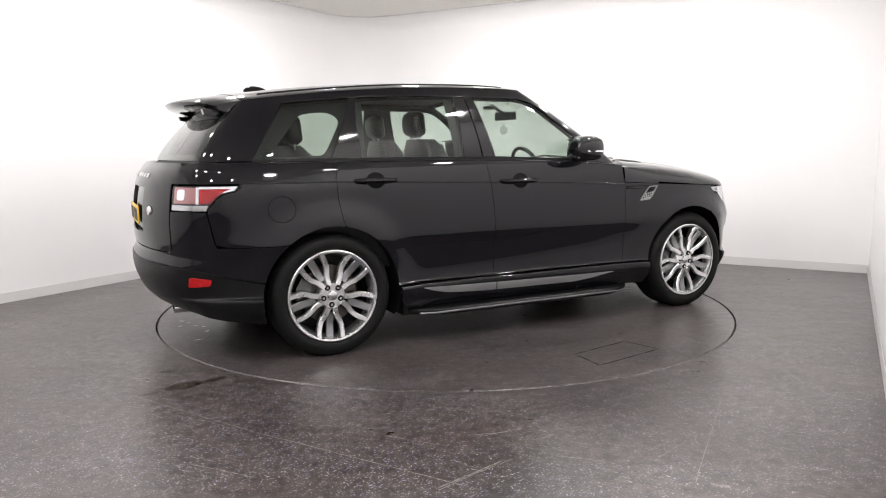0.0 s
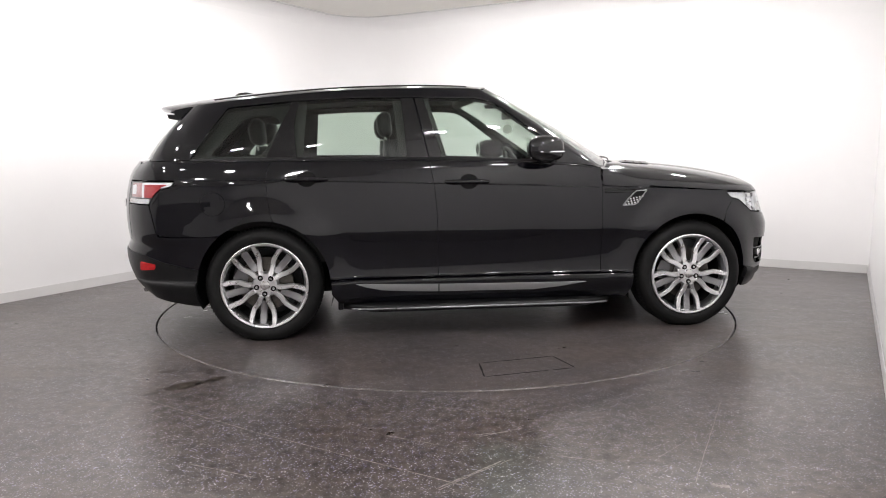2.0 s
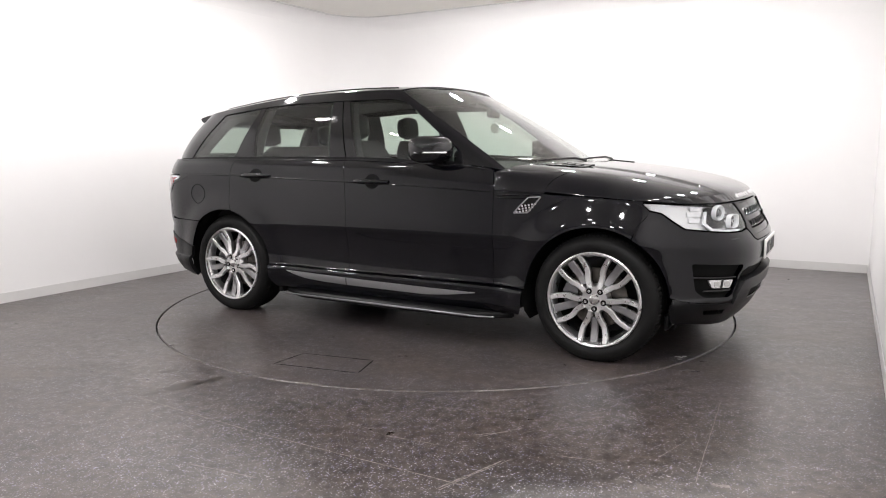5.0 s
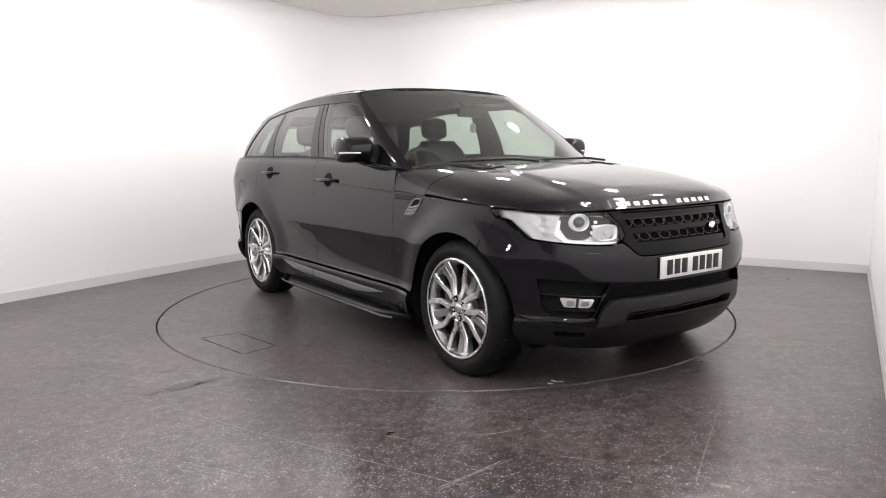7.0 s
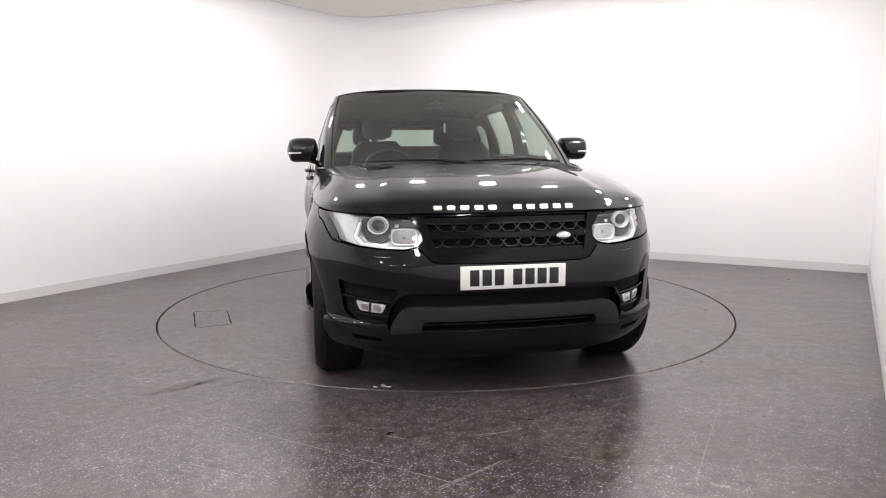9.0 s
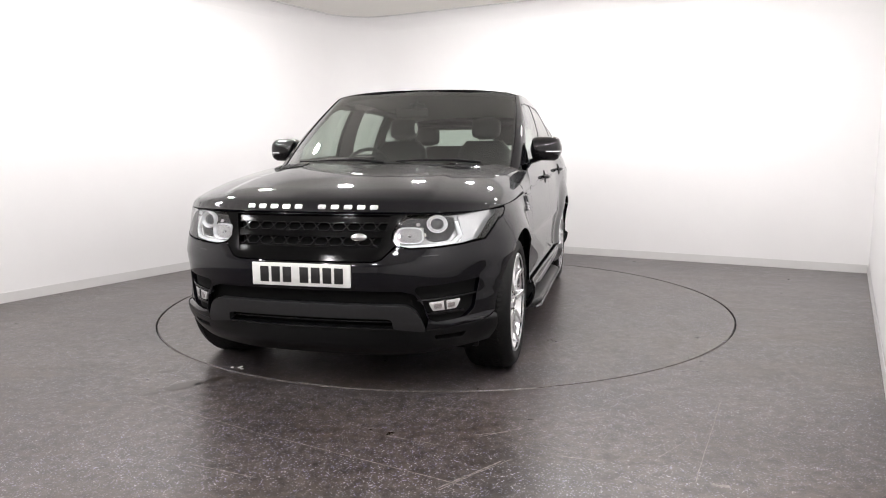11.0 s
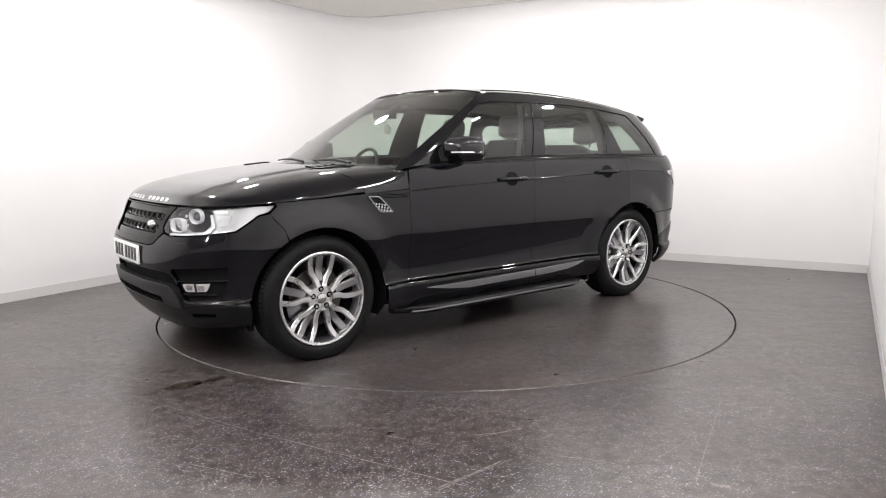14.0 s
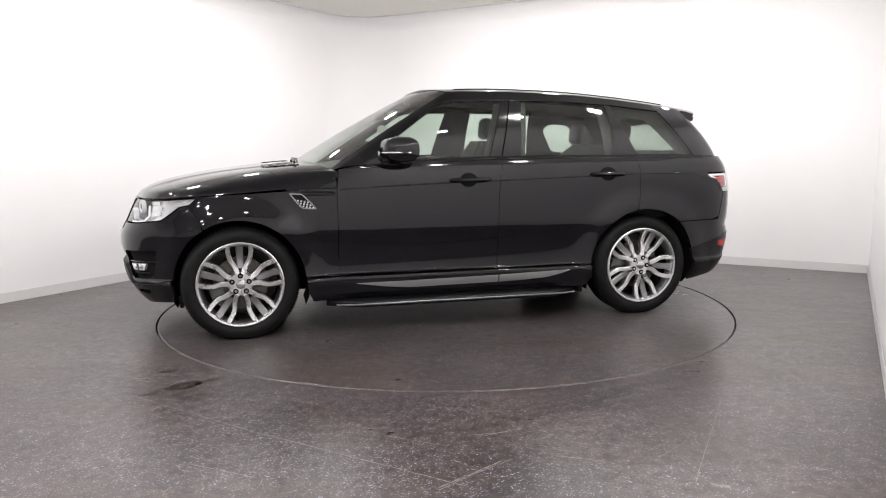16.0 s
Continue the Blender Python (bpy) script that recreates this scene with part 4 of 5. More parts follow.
    sur = [(sf(0.528), 0.930), (sf(0.50), 0.905), (sf(0.455), 0.860), (sf(0.446), 0.815), (sf(0.47), 0.786), (sf(0.44), 0.762), (sf(0.40), 0.722), (sf(0.36), 0.712), (0.0, 0.710), (-sf(0.36), 0.712), (-sf(0.40), 0.722), (-sf(0.44), 0.762),
           (-sf(0.47), 0.786), (-sf(0.446), 0.815), (-sf(0.455), 0.860), (-sf(0.50), 0.905), (-sf(0.528), 0.930), (0.0, 0.934)]
    gr = part("grille", panel(sur, low, (0.04, 0.04), holes=[grille], lift=0.004, rim=0.045), M_GRILLE, car, "gloss black grille surround with honeycomb bars")
    part("grille_backing", panel(grille, low, (0.06, 0.06), lift=-0.042, rim=0), M_MATT, gr, "black grille backing")
    for z0, z1, l, m in ((0.892, 0.930, -0.006, M_GRILLE), (0.826, 0.850, -0.004, M_GRILLE), (0.742, 0.776, -0.004, M_GRILLE)):
        ys = 0.375 + (0.445 - 0.375) * ((z0 + z1) / 2 - 0.752) / 0.176
        part("grille_bar", panel([(-sf(ys), z0), (sf(ys), z0), (sf(ys), z1), (-sf(ys), z1)], low, (0.05, 0.02), lift=l - 0.004 if z0 > 0.88 else l, rim=0.02), m, gr, "gloss black grille bar")
    # honeycomb cells in two rows
    for zc, half in ((0.871, 0.408), (0.801, 0.385)):
        for k in range(-5, 6):
            yc = half * k / 5.0
            for j in (-1, 1):
                p = [low(sf(abs(yc + dy)) * (1 if yc + dy >= 0 else -1), zc + dz * j) for dy, dz in ((-0.040, 0.0), (-0.022, 0.019), (0.022, 0.019), (0.040, 0.0))]
                part("grille_cell", tube([(q[0] - 0.014, q[1], q[2]) for q in p], 0.0045, 6), M_GLOSS, gr)
    p = low(sf(0.28), 0.823)
    part("badge", move(revolve([(0.0, 0.012), (0.8, 0.010), (0.95, 0.005), (1.0, 0.0)], 28, "X"), Matrix.Translation((p[0] - 0.001, p[1], p[2])) @ Matrix.Rotation(0.22, 4, "Z") @ Matrix.Diagonal((1, 0.042, 0.022, 1))), M_CHROME, gr, "small oval silver badge")

    bump = [(sx(1.752), 0.868), (sx(1.762), 0.896), (sx(1.825), 0.884), (sx(1.885), 0.841), (sx(1.95), 0.797), (sf(0.76), 0.779), (sf(0.66), 0.771), (sf(0.54), 0.767), (sf(0.478), 0.778), (sf(0.445), 0.756), (sf(0.403), 0.717), (sf(0.36), 0.706), (0.0, 0.704)]
    lowr = [(sf(0.30), 0.566), (sf(0.50), 0.564), (sf(0.56), 0.545), (sf(0.605), 0.485), (sf(0.628), 0.42), (sf(0.618), 0.362), (sf(0.70), 0.368), (sx(2.02), 0.385), (sx(1.90), 0.412)]
    arch_f = [(sx(x), z) for x, z in arch(AXLE, R, 6, 59)] + [(sx(1.697), 0.806)]
    full = bump + [(-s, z) for s, z in bump[-2::-1]] + [(-s, z) for s, z in arch_f[::-1]] + [(-s, z) for s, z in lowr[::-1]] + [(0.0, 0.567)] + lowr + arch_f
    fog = rounded([(sf(0.848), 0.608), (sf(0.565), 0.586), (sf(0.560), 0.560), (sf(0.595), 0.520), (sf(0.620), 0.425), (sf(0.655), 0.402), (sf(0.80), 0.412), (sf(0.832), 0.45)], 0.016, 3)
    part("front_bumper", panel(full, low, (0.05, 0.025), holes=[fog, [(-s, z) for s, z in fog]], rim=0.03), M_PAINT, car, "gloss black front bumper")
    for sg in (1, -1):
        fp = [(sg * s, z) for s, z in fog]
        fw = part("fog_recess", panel(fp, low, (0.05, 0.05), lift=-0.028, rim=0), M_MATT, car, "matt black fog lamp recess")
        q = [(sg * sf(y), z) for y, z in ((0.845, 0.524), (0.575, 0.512), (0.574, 0.518), (0.845, 0.531))]
        part("fog_trim", panel(q, low, (0.05, 0.05), lift=-0.006, rim=0.015), M_GLOSS, fw, "gloss black blade")
        q = rounded([(sg * sf(y), z) for y, z in ((0.628, 0.502), (0.650, 0.456), (0.760, 0.462), (0.778, 0.510))], 0.012, 3)
        fl = part("fog_lamp", panel(q, low, (0.02, 0.02), lift=-0.010, rim=0.02), M_LAMP, fw, "clear silver fog lamp")
        q = rounded([(sg * sf(y), z) for y, z in ((0.625, 0.435), (0.80, 0.440), (0.795, 0.450), (0.622, 0.446))], 0.004, 2)
        part("fog_slat", panel(q, low, (0.05, 0.05), lift=-0.012, rim=0.01), M_GLOSS, fw)
        for y0 in (0.672, 0.735):
            surf_patch("fog_reflector", M_CHROME, fw, low, (sg * sf(y0), 0.484), (0.020, 0.015), -0.007, "bright fog reflector")
        part("fog_divider", panel([(sg * sf(y), z) for y, z in ((0.700, 0.508), (0.706, 0.458), (0.714, 0.458), (0.710, 0.508))], low, (0.05, 0.05), lift=-0.006, rim=0.01), M_LAMPD, fw)
        # washer cover and tow cover joints
        q = [(sg * sf(y), z) for y, z in ((0.60, 0.735), (0.675, 0.738), (0.675, 0.7395), (0.60, 0.7365))]
        part("washer_cover_joint", panel(q, low, (0.05, 0.05), lift=0.001, rim=0), M_ALLOY_D, car, "fine joint of a headlamp washer cover")
    # upper intake well, satin bar, lower intake, skirt
    well = [(sf(0.66), 0.34), (sf(0.66), 0.58), (-sf(0.66), 0.58), (-sf(0.66), 0.34)]
    part("intake_well", panel(well, low, (0.06, 0.06), lift=-0.05, rim=0), M_MATT, car, "matt black intake opening")
    bar = [(sf(0.613), 0.355), (sf(0.600), 0.40), (sf(0.57), 0.455), (sf(0.53), 0.486), (sf(0.48), 0.492), (0.0, 0.496)]
    ins = [(sf(0.455), 0.374), (sf(0.45), 0.420), (sf(0.42), 0.428), (0.0, 0.430)]
    bar_full = bar + [(-s, z) for s, z in bar[-2::-1]] + [(-s, z) for s, z in ins] + [(s, z) for s, z in ins[-2::-1]]
    part("bumper_bar", panel(rounded(bar_full, 0.012, 2), low, (0.05, 0.03), lift=0.010, rim=0.05), M_BAR, car, "satin black bumper bar framing the lower intake")
    part("intake_slat", panel([(sf(0.452), 0.395), (-sf(0.452), 0.395), (-sf(0.452), 0.401), (sf(0.452), 0.401)], low, (0.05, 0.05), lift=-0.02, rim=0.01), M_GLOSS, car, "thin gloss black intake slat")
    sk = [(sf(0.455), 0.372), (sf(0.56), 0.358), (sf(0.615), 0.357), (sf(0.70), 0.363), (sx(2.02), 0.380), (sx(1.90), 0.406), (sx(1.885), 0.33), (sx(1.90), 0.265), (sf(0.72), 0.235), (sf(0.4), 0.205)]
    slot = [(sf(0.80), 0.340), (sf(0.66), 0.330), (sf(0.67), 0.302), (sf(0.79), 0.308)]
    part("front_skirt", panel(sk + [(-s, z) for s, z in sk[::-1]], low, (0.05, 0.025), lift=0.004, rim=0.03, holes=[slot, [(-s, z) for s, z in slot]]), M_SATIN, car, "satin black lower bumper skirt")
    for sg in (1, -1):
        part("skirt_slot", panel([(sg * s, z) for s, z in slot], low, (0.05, 0.05), lift=-0.03, rim=0), M_MATT, car)
    part("skirt_line", panel([(sf(0.452), 0.372), (-sf(0.452), 0.372), (-sf(0.452), 0.3755), (sf(0.452), 0.3755)], low, (0.05, 0.05), lift=0.007, rim=0.01), M_GLOSS, car, "thin gloss edge under the intake")
    # number plate: plain bars for its characters
    pl = part("number_plate", slab(2.294, 2.306, -0.268, 0.256, 0.584, 0.698, 0.004), M_PLATE_W, car, "white front number plate with plain dark bars")
    for k in range(7):
        y = 0.196 - 0.061 * k - (0.030 if k > 3 else 0)
        part("plate_bar", slab(2.304, 2.308, y - 0.023, y + 0.023, 0.602, 0.680, 0.001), M_INK, pl)

    # --- headlamps
    for mi in (False, True):
        sg = -1 if mi else 1
        body = part("headlamp", panel(inset_poly(hl, 0.002), low, (0.04, 0.03), lift=-0.055, rim=-0.050, mirror=mi), M_LAMP, car, "clear headlamp with silver reflectors")
        part("lens", panel(inset_poly(hl, 0.002), low, (0.03, 0.03), lift=-0.002, rim=0, mirror=mi), M_CLEAR, body, "clear lamp cover")
        dark = rounded([(sf(0.50), 0.915), (sf(0.475), 0.86), (sf(0.52), 0.855), (sf(0.60), 0.845), (sf(0.66), 0.812), (sf(0.74), 0.815), (sf(0.775), 0.86), (sf(0.78), 0.925), (sf(0.62), 0.928)], 0.02, 3)
        part("bezel", panel(dark, low, (0.04, 0.04), lift=-0.045, rim=0.01, mirror=mi), M_LAMPD, body, "dark inner bezel")
        for yc, zc, rx, rz, kind in ((0.675, 0.882, 0.052, 0.044, 0), (0.535, 0.828, 0.066, 0.040, 1)):
            p, q = Vector(low(sf(yc), zc)), Vector(low(sf(yc) + 0.01, zc))
            yaw = math.atan2(-(q - p).x, (q - p).y) * 0.75
            m = Matrix.Translation((p.x - 0.036, sg * p.y, p.z)) @ Matrix.Rotation(sg * yaw, 4, "Z")
            e = 2.0 if kind == 0 else 3.5
            shape = lambda k, r: (r * math.copysign(abs(math.cos(k)) ** (2 / e), math.cos(k)), r * math.copysign(abs(math.sin(k)) ** (2 / e), math.sin(k)))
            secs = [[(x, rx * shape(a, r)[0], rz * shape(a, r)[1]) for a in (2 * math.pi * j / 36 for j in range(36))] for x, r in ((-0.012, 1.02), (0.012, 1.0), (0.016, 0.96), (0.013, 0.91), (0.0, 0.88))]
            part("lamp_ring", move(loft(secs, cap=False), m), M_LAMPW, body, "white ring light guide")
            bowl = ((0.0, 0.88), (-0.014, 0.80), (-0.020, 0.66), (-0.020, 0.02)) if kind == 0 else ((0.0, 0.88), (-0.010, 0.74), (-0.018, 0.50), (-0.022, 0.25), (-0.023, 0.02))
            secs = [[(x, rx * shape(a, r)[0], rz * shape(a, r)[1]) for a in (2 * math.pi * j / 36 for j in range(36))] for x, r in bowl]
            part("lamp_bowl", move(loft(secs), m), M_CHROME, body, "bright silver reflector bowl")
            if kind == 0:
                secs = [[(x, rx * r * math.cos(a), rz * r * math.sin(a)) for a in (2 * math.pi * j / 28 for j in range(28))] for x, r in ((-0.020, 0.70), (-0.006, 0.68), (0.006, 0.58), (0.014, 0.38), (0.017, 0.16), (0.0175, 0.02))]
                part("projector", move(loft(secs), m), M_PROJ, body, "dark round projector lens")
            else:
                for c, (dy, w) in enumerate(((-0.030, 0.007), (-0.010, 0.010), (0.012, 0.010), (0.032, 0.007))):
                    part("reflector_facet", move(slab(-0.022, -0.004 + 0.003 * (c % 2), dy - w, dy + w, -0.026 + 0.004 * (c % 2), 0.024, 0.004), m @ Matrix.Rotation(0.3 * (c - 1.5), 4, "Z")), M_LAMP if c % 2 else M_CHROME, body)
                part("bulb_cap", move(revolve([(0.0, 0.010), (0.007, 0.009), (0.010, 0.003), (0.010, -0.012)], 16, "X"), m), M_CHROME, body)
        for y0, z0, ry_, rz_ in ((0.604, 0.868, 0.014, 0.010), (0.590, 0.893, 0.011, 0.008), (0.618, 0.842, 0.012, 0.009)):
            surf_patch("lamp_lug", M_CHROME, body, low, (sf(y0), z0), (ry_, rz_), -0.036, "small bright reflector lug", mirror=mi)
        for y0, y1, z0, z1 in ((0.795, 0.845, 0.905, 0.928), (0.80, 0.855, 0.872, 0.897), (0.805, 0.85, 0.838, 0.864)):
            part("side_cell", panel(rounded([(sf(y0), z0), (sf(y1), z0 + 0.002), (sf(y1), z1), (sf(y0), z1)], 0.006, 2), low, (0.03, 0.03), lift=-0.040, rim=0.012, mirror=mi), M_LAMP, body, "pale ribbed reflector cell")
        guide = [(sf(0.49), 0.783), (sf(0.66), 0.786), (sf(0.76), 0.795), (sf(0.80), 0.83), (sf(0.785), 0.90), (sf(0.775), 0.90), (sf(0.785), 0.835), (sf(0.75), 0.806), (sf(0.66), 0.797), (sf(0.49), 0.793)]
        part("light_guide", panel(guide, low, (0.03, 0.03), lift=-0.03, rim=0.012, mirror=mi), M_LAMPW, body, "white light guide strip")

    # --- tail
    gate = [(sr(0.70), 0.672), (sr(0.715), 0.72), (sr(0.72), 0.90), (sr(0.72), 1.06), (sr(0.75), 1.10), (sr(0.76), 1.165), (sr(0.71), 1.184)]
    plate_hole = rounded([(sr(0.36), 0.76), (sr(0.36), 1.035), (sr(-0.36), 1.035), (sr(-0.36), 0.76)], 0.02, 3)
    mir = lambda pts: [(2 * LEN - s, z) for s, z in pts]
    part("tailgate", panel(inset_poly(gate + mir(gate)[::-1], 0.0025), low, (0.05, 0.025), holes=[plate_hole], rim=0.02), M_PAINT, car, "gloss black tailgate")
    part("plate_well", panel(plate_hole, low, (0.06, 0.06), lift=-0.028, rim=0), M_GLOSS, car, "black plate recess in the tailgate")
    yp = part("rear_plate", slab(-2.478, -2.468, -0.26, 0.26, 0.80, 0.912, 0.003), M_PLATE_Y, car, "yellow rear number plate with plain dark bars")
    for k in range(7):
        y = -0.198 + 0.066 * k + (0.030 if k > 3 else 0) - 0.008
        part("plate_bar", slab(-2.480, -2.476, y - 0.021, y + 0.021, 0.818, 0.894, 0.001), M_INK, yp)
    for k in range(11):
        if k != 5:
            surf_patch("tailgate_bar", M_CHROME, car, low, (LEN + 0.36 - 0.072 * k, 1.105), (0.022, 0.012), 0.004, "small raised silver bar on the tailgate")
    p = low(sr(-0.50), 0.90)
    part("tail_badge", move(revolve([(0.0, 0.010), (0.8, 0.008), (1.0, 0.0)], 24, "X"), Matrix.Translation(p) @ Matrix.Rotation(math.pi + 0.22, 4, "Z") @ Matrix.Diagonal((1, 0.036, 0.030, 1))), M_CHROME, car, "small round silver badge")
    lamp = [(sr(0.735), 0.915), (sr(0.735), 1.056), (sx(-2.2), 1.058), (sx(-1.995), 1.055), (sx(-1.99), 1.046), (sx(-2.02), 1.022), (sx(-2.075), 1.012), (sx(-2.113), 0.986), (sx(-2.155), 0.935), (sx(-2.168), 0.912)]
    cut_z = 0.946
    for mi in (False, True):
        tl = part("tail_lamp", panel(inset_poly(lamp, 0.002), low, (0.04, 0.03), lift=-0.018, rim=-0.016, mirror=mi), M_LAMPD, car, "red and clear wrap-round tail lamp")
        part("lamp_foot", panel([(sr(0.738), 0.918), (sr(0.738), cut_z), (sx(-2.16), cut_z), (sx(-2.172), 0.916)], low, (0.04, 0.04), lift=-0.003, rim=0.012, mirror=mi), M_CHROME, tl, "bright clear lower strip")
        part("lamp_pale", panel([(sr(0.745), 0.956), (sr(0.745), 1.048), (sx(-2.225), 1.048), (sx(-2.225), 0.958)], low, (0.04, 0.04), lift=-0.006, rim=0.01, mirror=mi), M_PINK, tl, "pale red lens")
        surf_patch("lamp_window", M_LAMPW, tl, low, (sx(-2.30), 1.005), (0.028, 0.030), -0.001, "clear reversing lamp window", mirror=mi)
        part("lamp_divider", panel([(sx(-2.222), 0.954), (sx(-2.222), 1.048), (sx(-2.208), 1.048), (sx(-2.208), 0.954)], low, (0.04, 0.04), lift=-0.003, rim=0.01, mirror=mi), M_LAMPW, tl)
        red = [(sx(-2.205), 0.957), (sx(-2.205), 1.036), (sx(-2.035), 1.037), (sx(-2.082), 1.020), (sx(-2.118), 0.992), (sx(-2.150), 0.957)]
        part("lamp_red", panel(red, low, (0.04, 0.04), lift=-0.005, rim=0.01, mirror=mi), M_RED, tl, "deep red lens")
        bright = [(sx(-2.205), 1.039), (sx(-2.205), 1.051), (sx(-2.005), 1.051), (sx(-2.022), 1.030), (sx(-2.082), 1.016), (sx(-2.080), 1.021), (sx(-2.032), 1.040)]
        part("lamp_edge", panel(bright, low, (0.04, 0.04), lift=-0.003, rim=0.01, mirror=mi), M_LAMPW, tl, "bright edge strip")
        part("lamp_cover", panel(inset_poly(lamp, 0.002), low, (0.04, 0.03), lift=0.002, rim=0, mirror=mi), M_CLEAR, tl, "clear lamp cover")
        both_refl = rounded([(sx(-2.285), 0.475), (sx(-2.275), 0.535), (sx(-2.165), 0.522), (sx(-2.175), 0.487)], 0.01, 2)
        part("reflector", panel(both_refl, low, (0.03, 0.03), lift=0.008, rim=0.012, mirror=mi), M_REFLEX, car, "red rear bumper reflector")
    arch_r = lambda a, b, n=10: [(sx(x), z) for x, z in arch(-AXLE, R, a, b, n)]
    b_up = [(sx(-2.125), 0.700)] + [(sx(-2.05), 0.696)] + arch_r(130.5, 164) + [(sx(-2.10), 0.535), (sx(-2.25), 0.585), (sr(0.60), 0.600), (LEN, 0.602)]
    b_top = [(LEN, 0.664), (sr(0.69), 0.666), (sr(0.722), 0.70), (sr(0.727), 0.908), (sx(-2.172), 0.905), (sx(-2.14), 0.74)]
    part("rear_bumper", panel(b_up + mir(b_up)[-2::-1] + mir(b_top)[::-1] + b_top[1:], low, (0.05, 0.025), rim=0.02), M_PAINT, car, "gloss black rear bumper")
    b_lo = [(LEN, 0.598), (sr(0.60), 0.595), (sx(-2.25), 0.580), (sx(-2.10), 0.530)] + arch_r(165, 196) + [(sx(-1.87), 0.245), (sx(-2.10), 0.275), (sx(-2.30), 0.315), (sr(0.5), 0.34), (LEN, 0.35)]
    part("rear_skirt", panel(b_lo + mir(b_lo)[-2:0:-1], low, (0.05, 0.025), lift=0.005, rim=0.03), M_SATIN, car, "satin black lower rear bumper")
    for y in (-0.58, 0.58):
        part("exhaust_tip", move(revolve([(0.034, -0.10), (0.042, -0.10), (0.044, -0.09), (0.044, 0.08), (0.034, 0.08)], 28, "X"), Matrix.Translation((-2.25, y * 0.9, 0.315)) @ Matrix.Diagonal((-1, 1.25, 0.85, 1))), M_CHROME, car, "chrome exhaust tip")

    # --- greenhouse
    dlo_f = [(0.628, 1.153), (0.47, 1.288), (0.27, 1.436), (0.15, 1.525), (0.09, 1.562), (0.03, 1.585), (-0.04, 1.593), (-0.396, 1.595), (-0.278, 1.192)]
    win_r = [(-0.512, 1.196), (-0.545, 1.595), (-0.90, 1.592), (-1.218, 1.575), (-1.248, 1.42), (-1.232, 1.197)]
    pil_b = [(-0.278, 1.192), (-0.396, 1.595), (-0.545, 1.595), (-0.512, 1.196)]
    pil_c = [(-1.232, 1.197), (-1.248, 1.42), (-1.218, 1.575), (-1.262, 1.572), (-1.432, 1.195)]
    win_q = [(-1.432, 1.195), (-1.262, 1.572), (-1.45, 1.557), (-1.68, 1.531), (-1.80, 1.36), (-1.905, 1.194)]
    dlo = dlo_f[:-1] + [(-0.545, 1.595), (-0.90, 1.592), (-1.262, 1.572), (-1.45, 1.557), (-1.68, 1.531), (-1.80, 1.36), (-1.905, 1.194), (-1.432, 1.193), (-0.9, 1.196), (-0.278, 1.191), (0.26, 1.171)]
    u_ws, u_rw = 2.98, 10.75
    frame_out = [(u_ws, 0.005), (u_ws, 0.5), (u_ws, 0.995)] + [(u_ws + (u_rw - u_ws) * k / 24, 1.0) for k in range(1, 24)] + [(u_rw, 0.995), (u_rw, 0.5), (u_rw, 0.005)] + [(u_rw + (u_ws - u_rw) * k / 24, 0.004) for k in range(1, 24)]
    both("pillar_frame", M_PAINT, car, frame_out, up, "gloss black roof pillars and window frame", holes=[flank(dlo, 0.0)], step=(0.25, 0.1), rim=0.045)
    for nm, poly, m, lab in (("front_side_window", dlo_f, M_GLASS, "green tinted front door glass"), ("rear_side_window", win_r, M_GLASS, "green tinted rear door glass"), ("quarter_window", win_q, M_PRIV, "tinted rear quarter glass")):
        both(nm, m, car, flank(poly, 0.0), up, lab, step=(0.3, 0.12), rim=0, lift=-0.006)
    both("b_pillar_cover", M_GLOSS, car, flank([pil_b[0], pil_b[1], (-0.455, 1.595), (-0.365, 1.192)], 0.002), up, "gloss black B-pillar cover", step=(0.3, 0.12), rim=0.035, lift=-0.003)
    both("b_pillar_cover", M_GLOSS, car, flank([(-0.372, 1.192), (-0.461, 1.595), pil_b[2], pil_b[3]], 0.002), up, "gloss black B-pillar cover", step=(0.3, 0.12), rim=0.035, lift=-0.003)
    both("c_pillar_cover", M_GLOSS, car, flank(pil_c, 0.002), up, "gloss black C-pillar cover", step=(0.3, 0.12), rim=0.035, lift=-0.003)
    # inner pillar trims and waist rubber
    both("pillar_trim", M_TRIM, car, flank([(-0.24, 1.19), (-0.36, 1.61), (-0.60, 1.61), (-0.56, 1.19)], 0), up, "dark inner pillar trim", step=(0.4, 0.2), rim=0, lift=-0.05)
    inner_q = [(-1.20, 1.15), (-1.17, 1.59), (-1.72, 1.55), (-2.02, 1.19), (-2.0, 1.15)]
    both("quarter_trim", M_TRIM, car, flank(inner_q, 0), up, "dark inner quarter trim", step=(0.4, 0.2), rim=0, lift=-0.06, holes=[flank(rounded([(-1.46, 1.225), (-1.33, 1.46), (-1.40, 1.515), (-1.58, 1.50), (-1.80, 1.225)], 0.05, 3), 0)])
    both("waist_rubber", M_SATIN, car, flank([(0.60, 1.150), (0.26, 1.166), (-0.28, 1.186), (-1.43, 1.188), (-1.90, 1.186), (-1.90, 1.198), (-1.43, 1.203), (-0.28, 1.201), (0.26, 1.182), (0.585, 1.168)], 0), up, "black waist rubber under the glass", step=(0.4, 0.2), rim=0.008, lift=0.003)
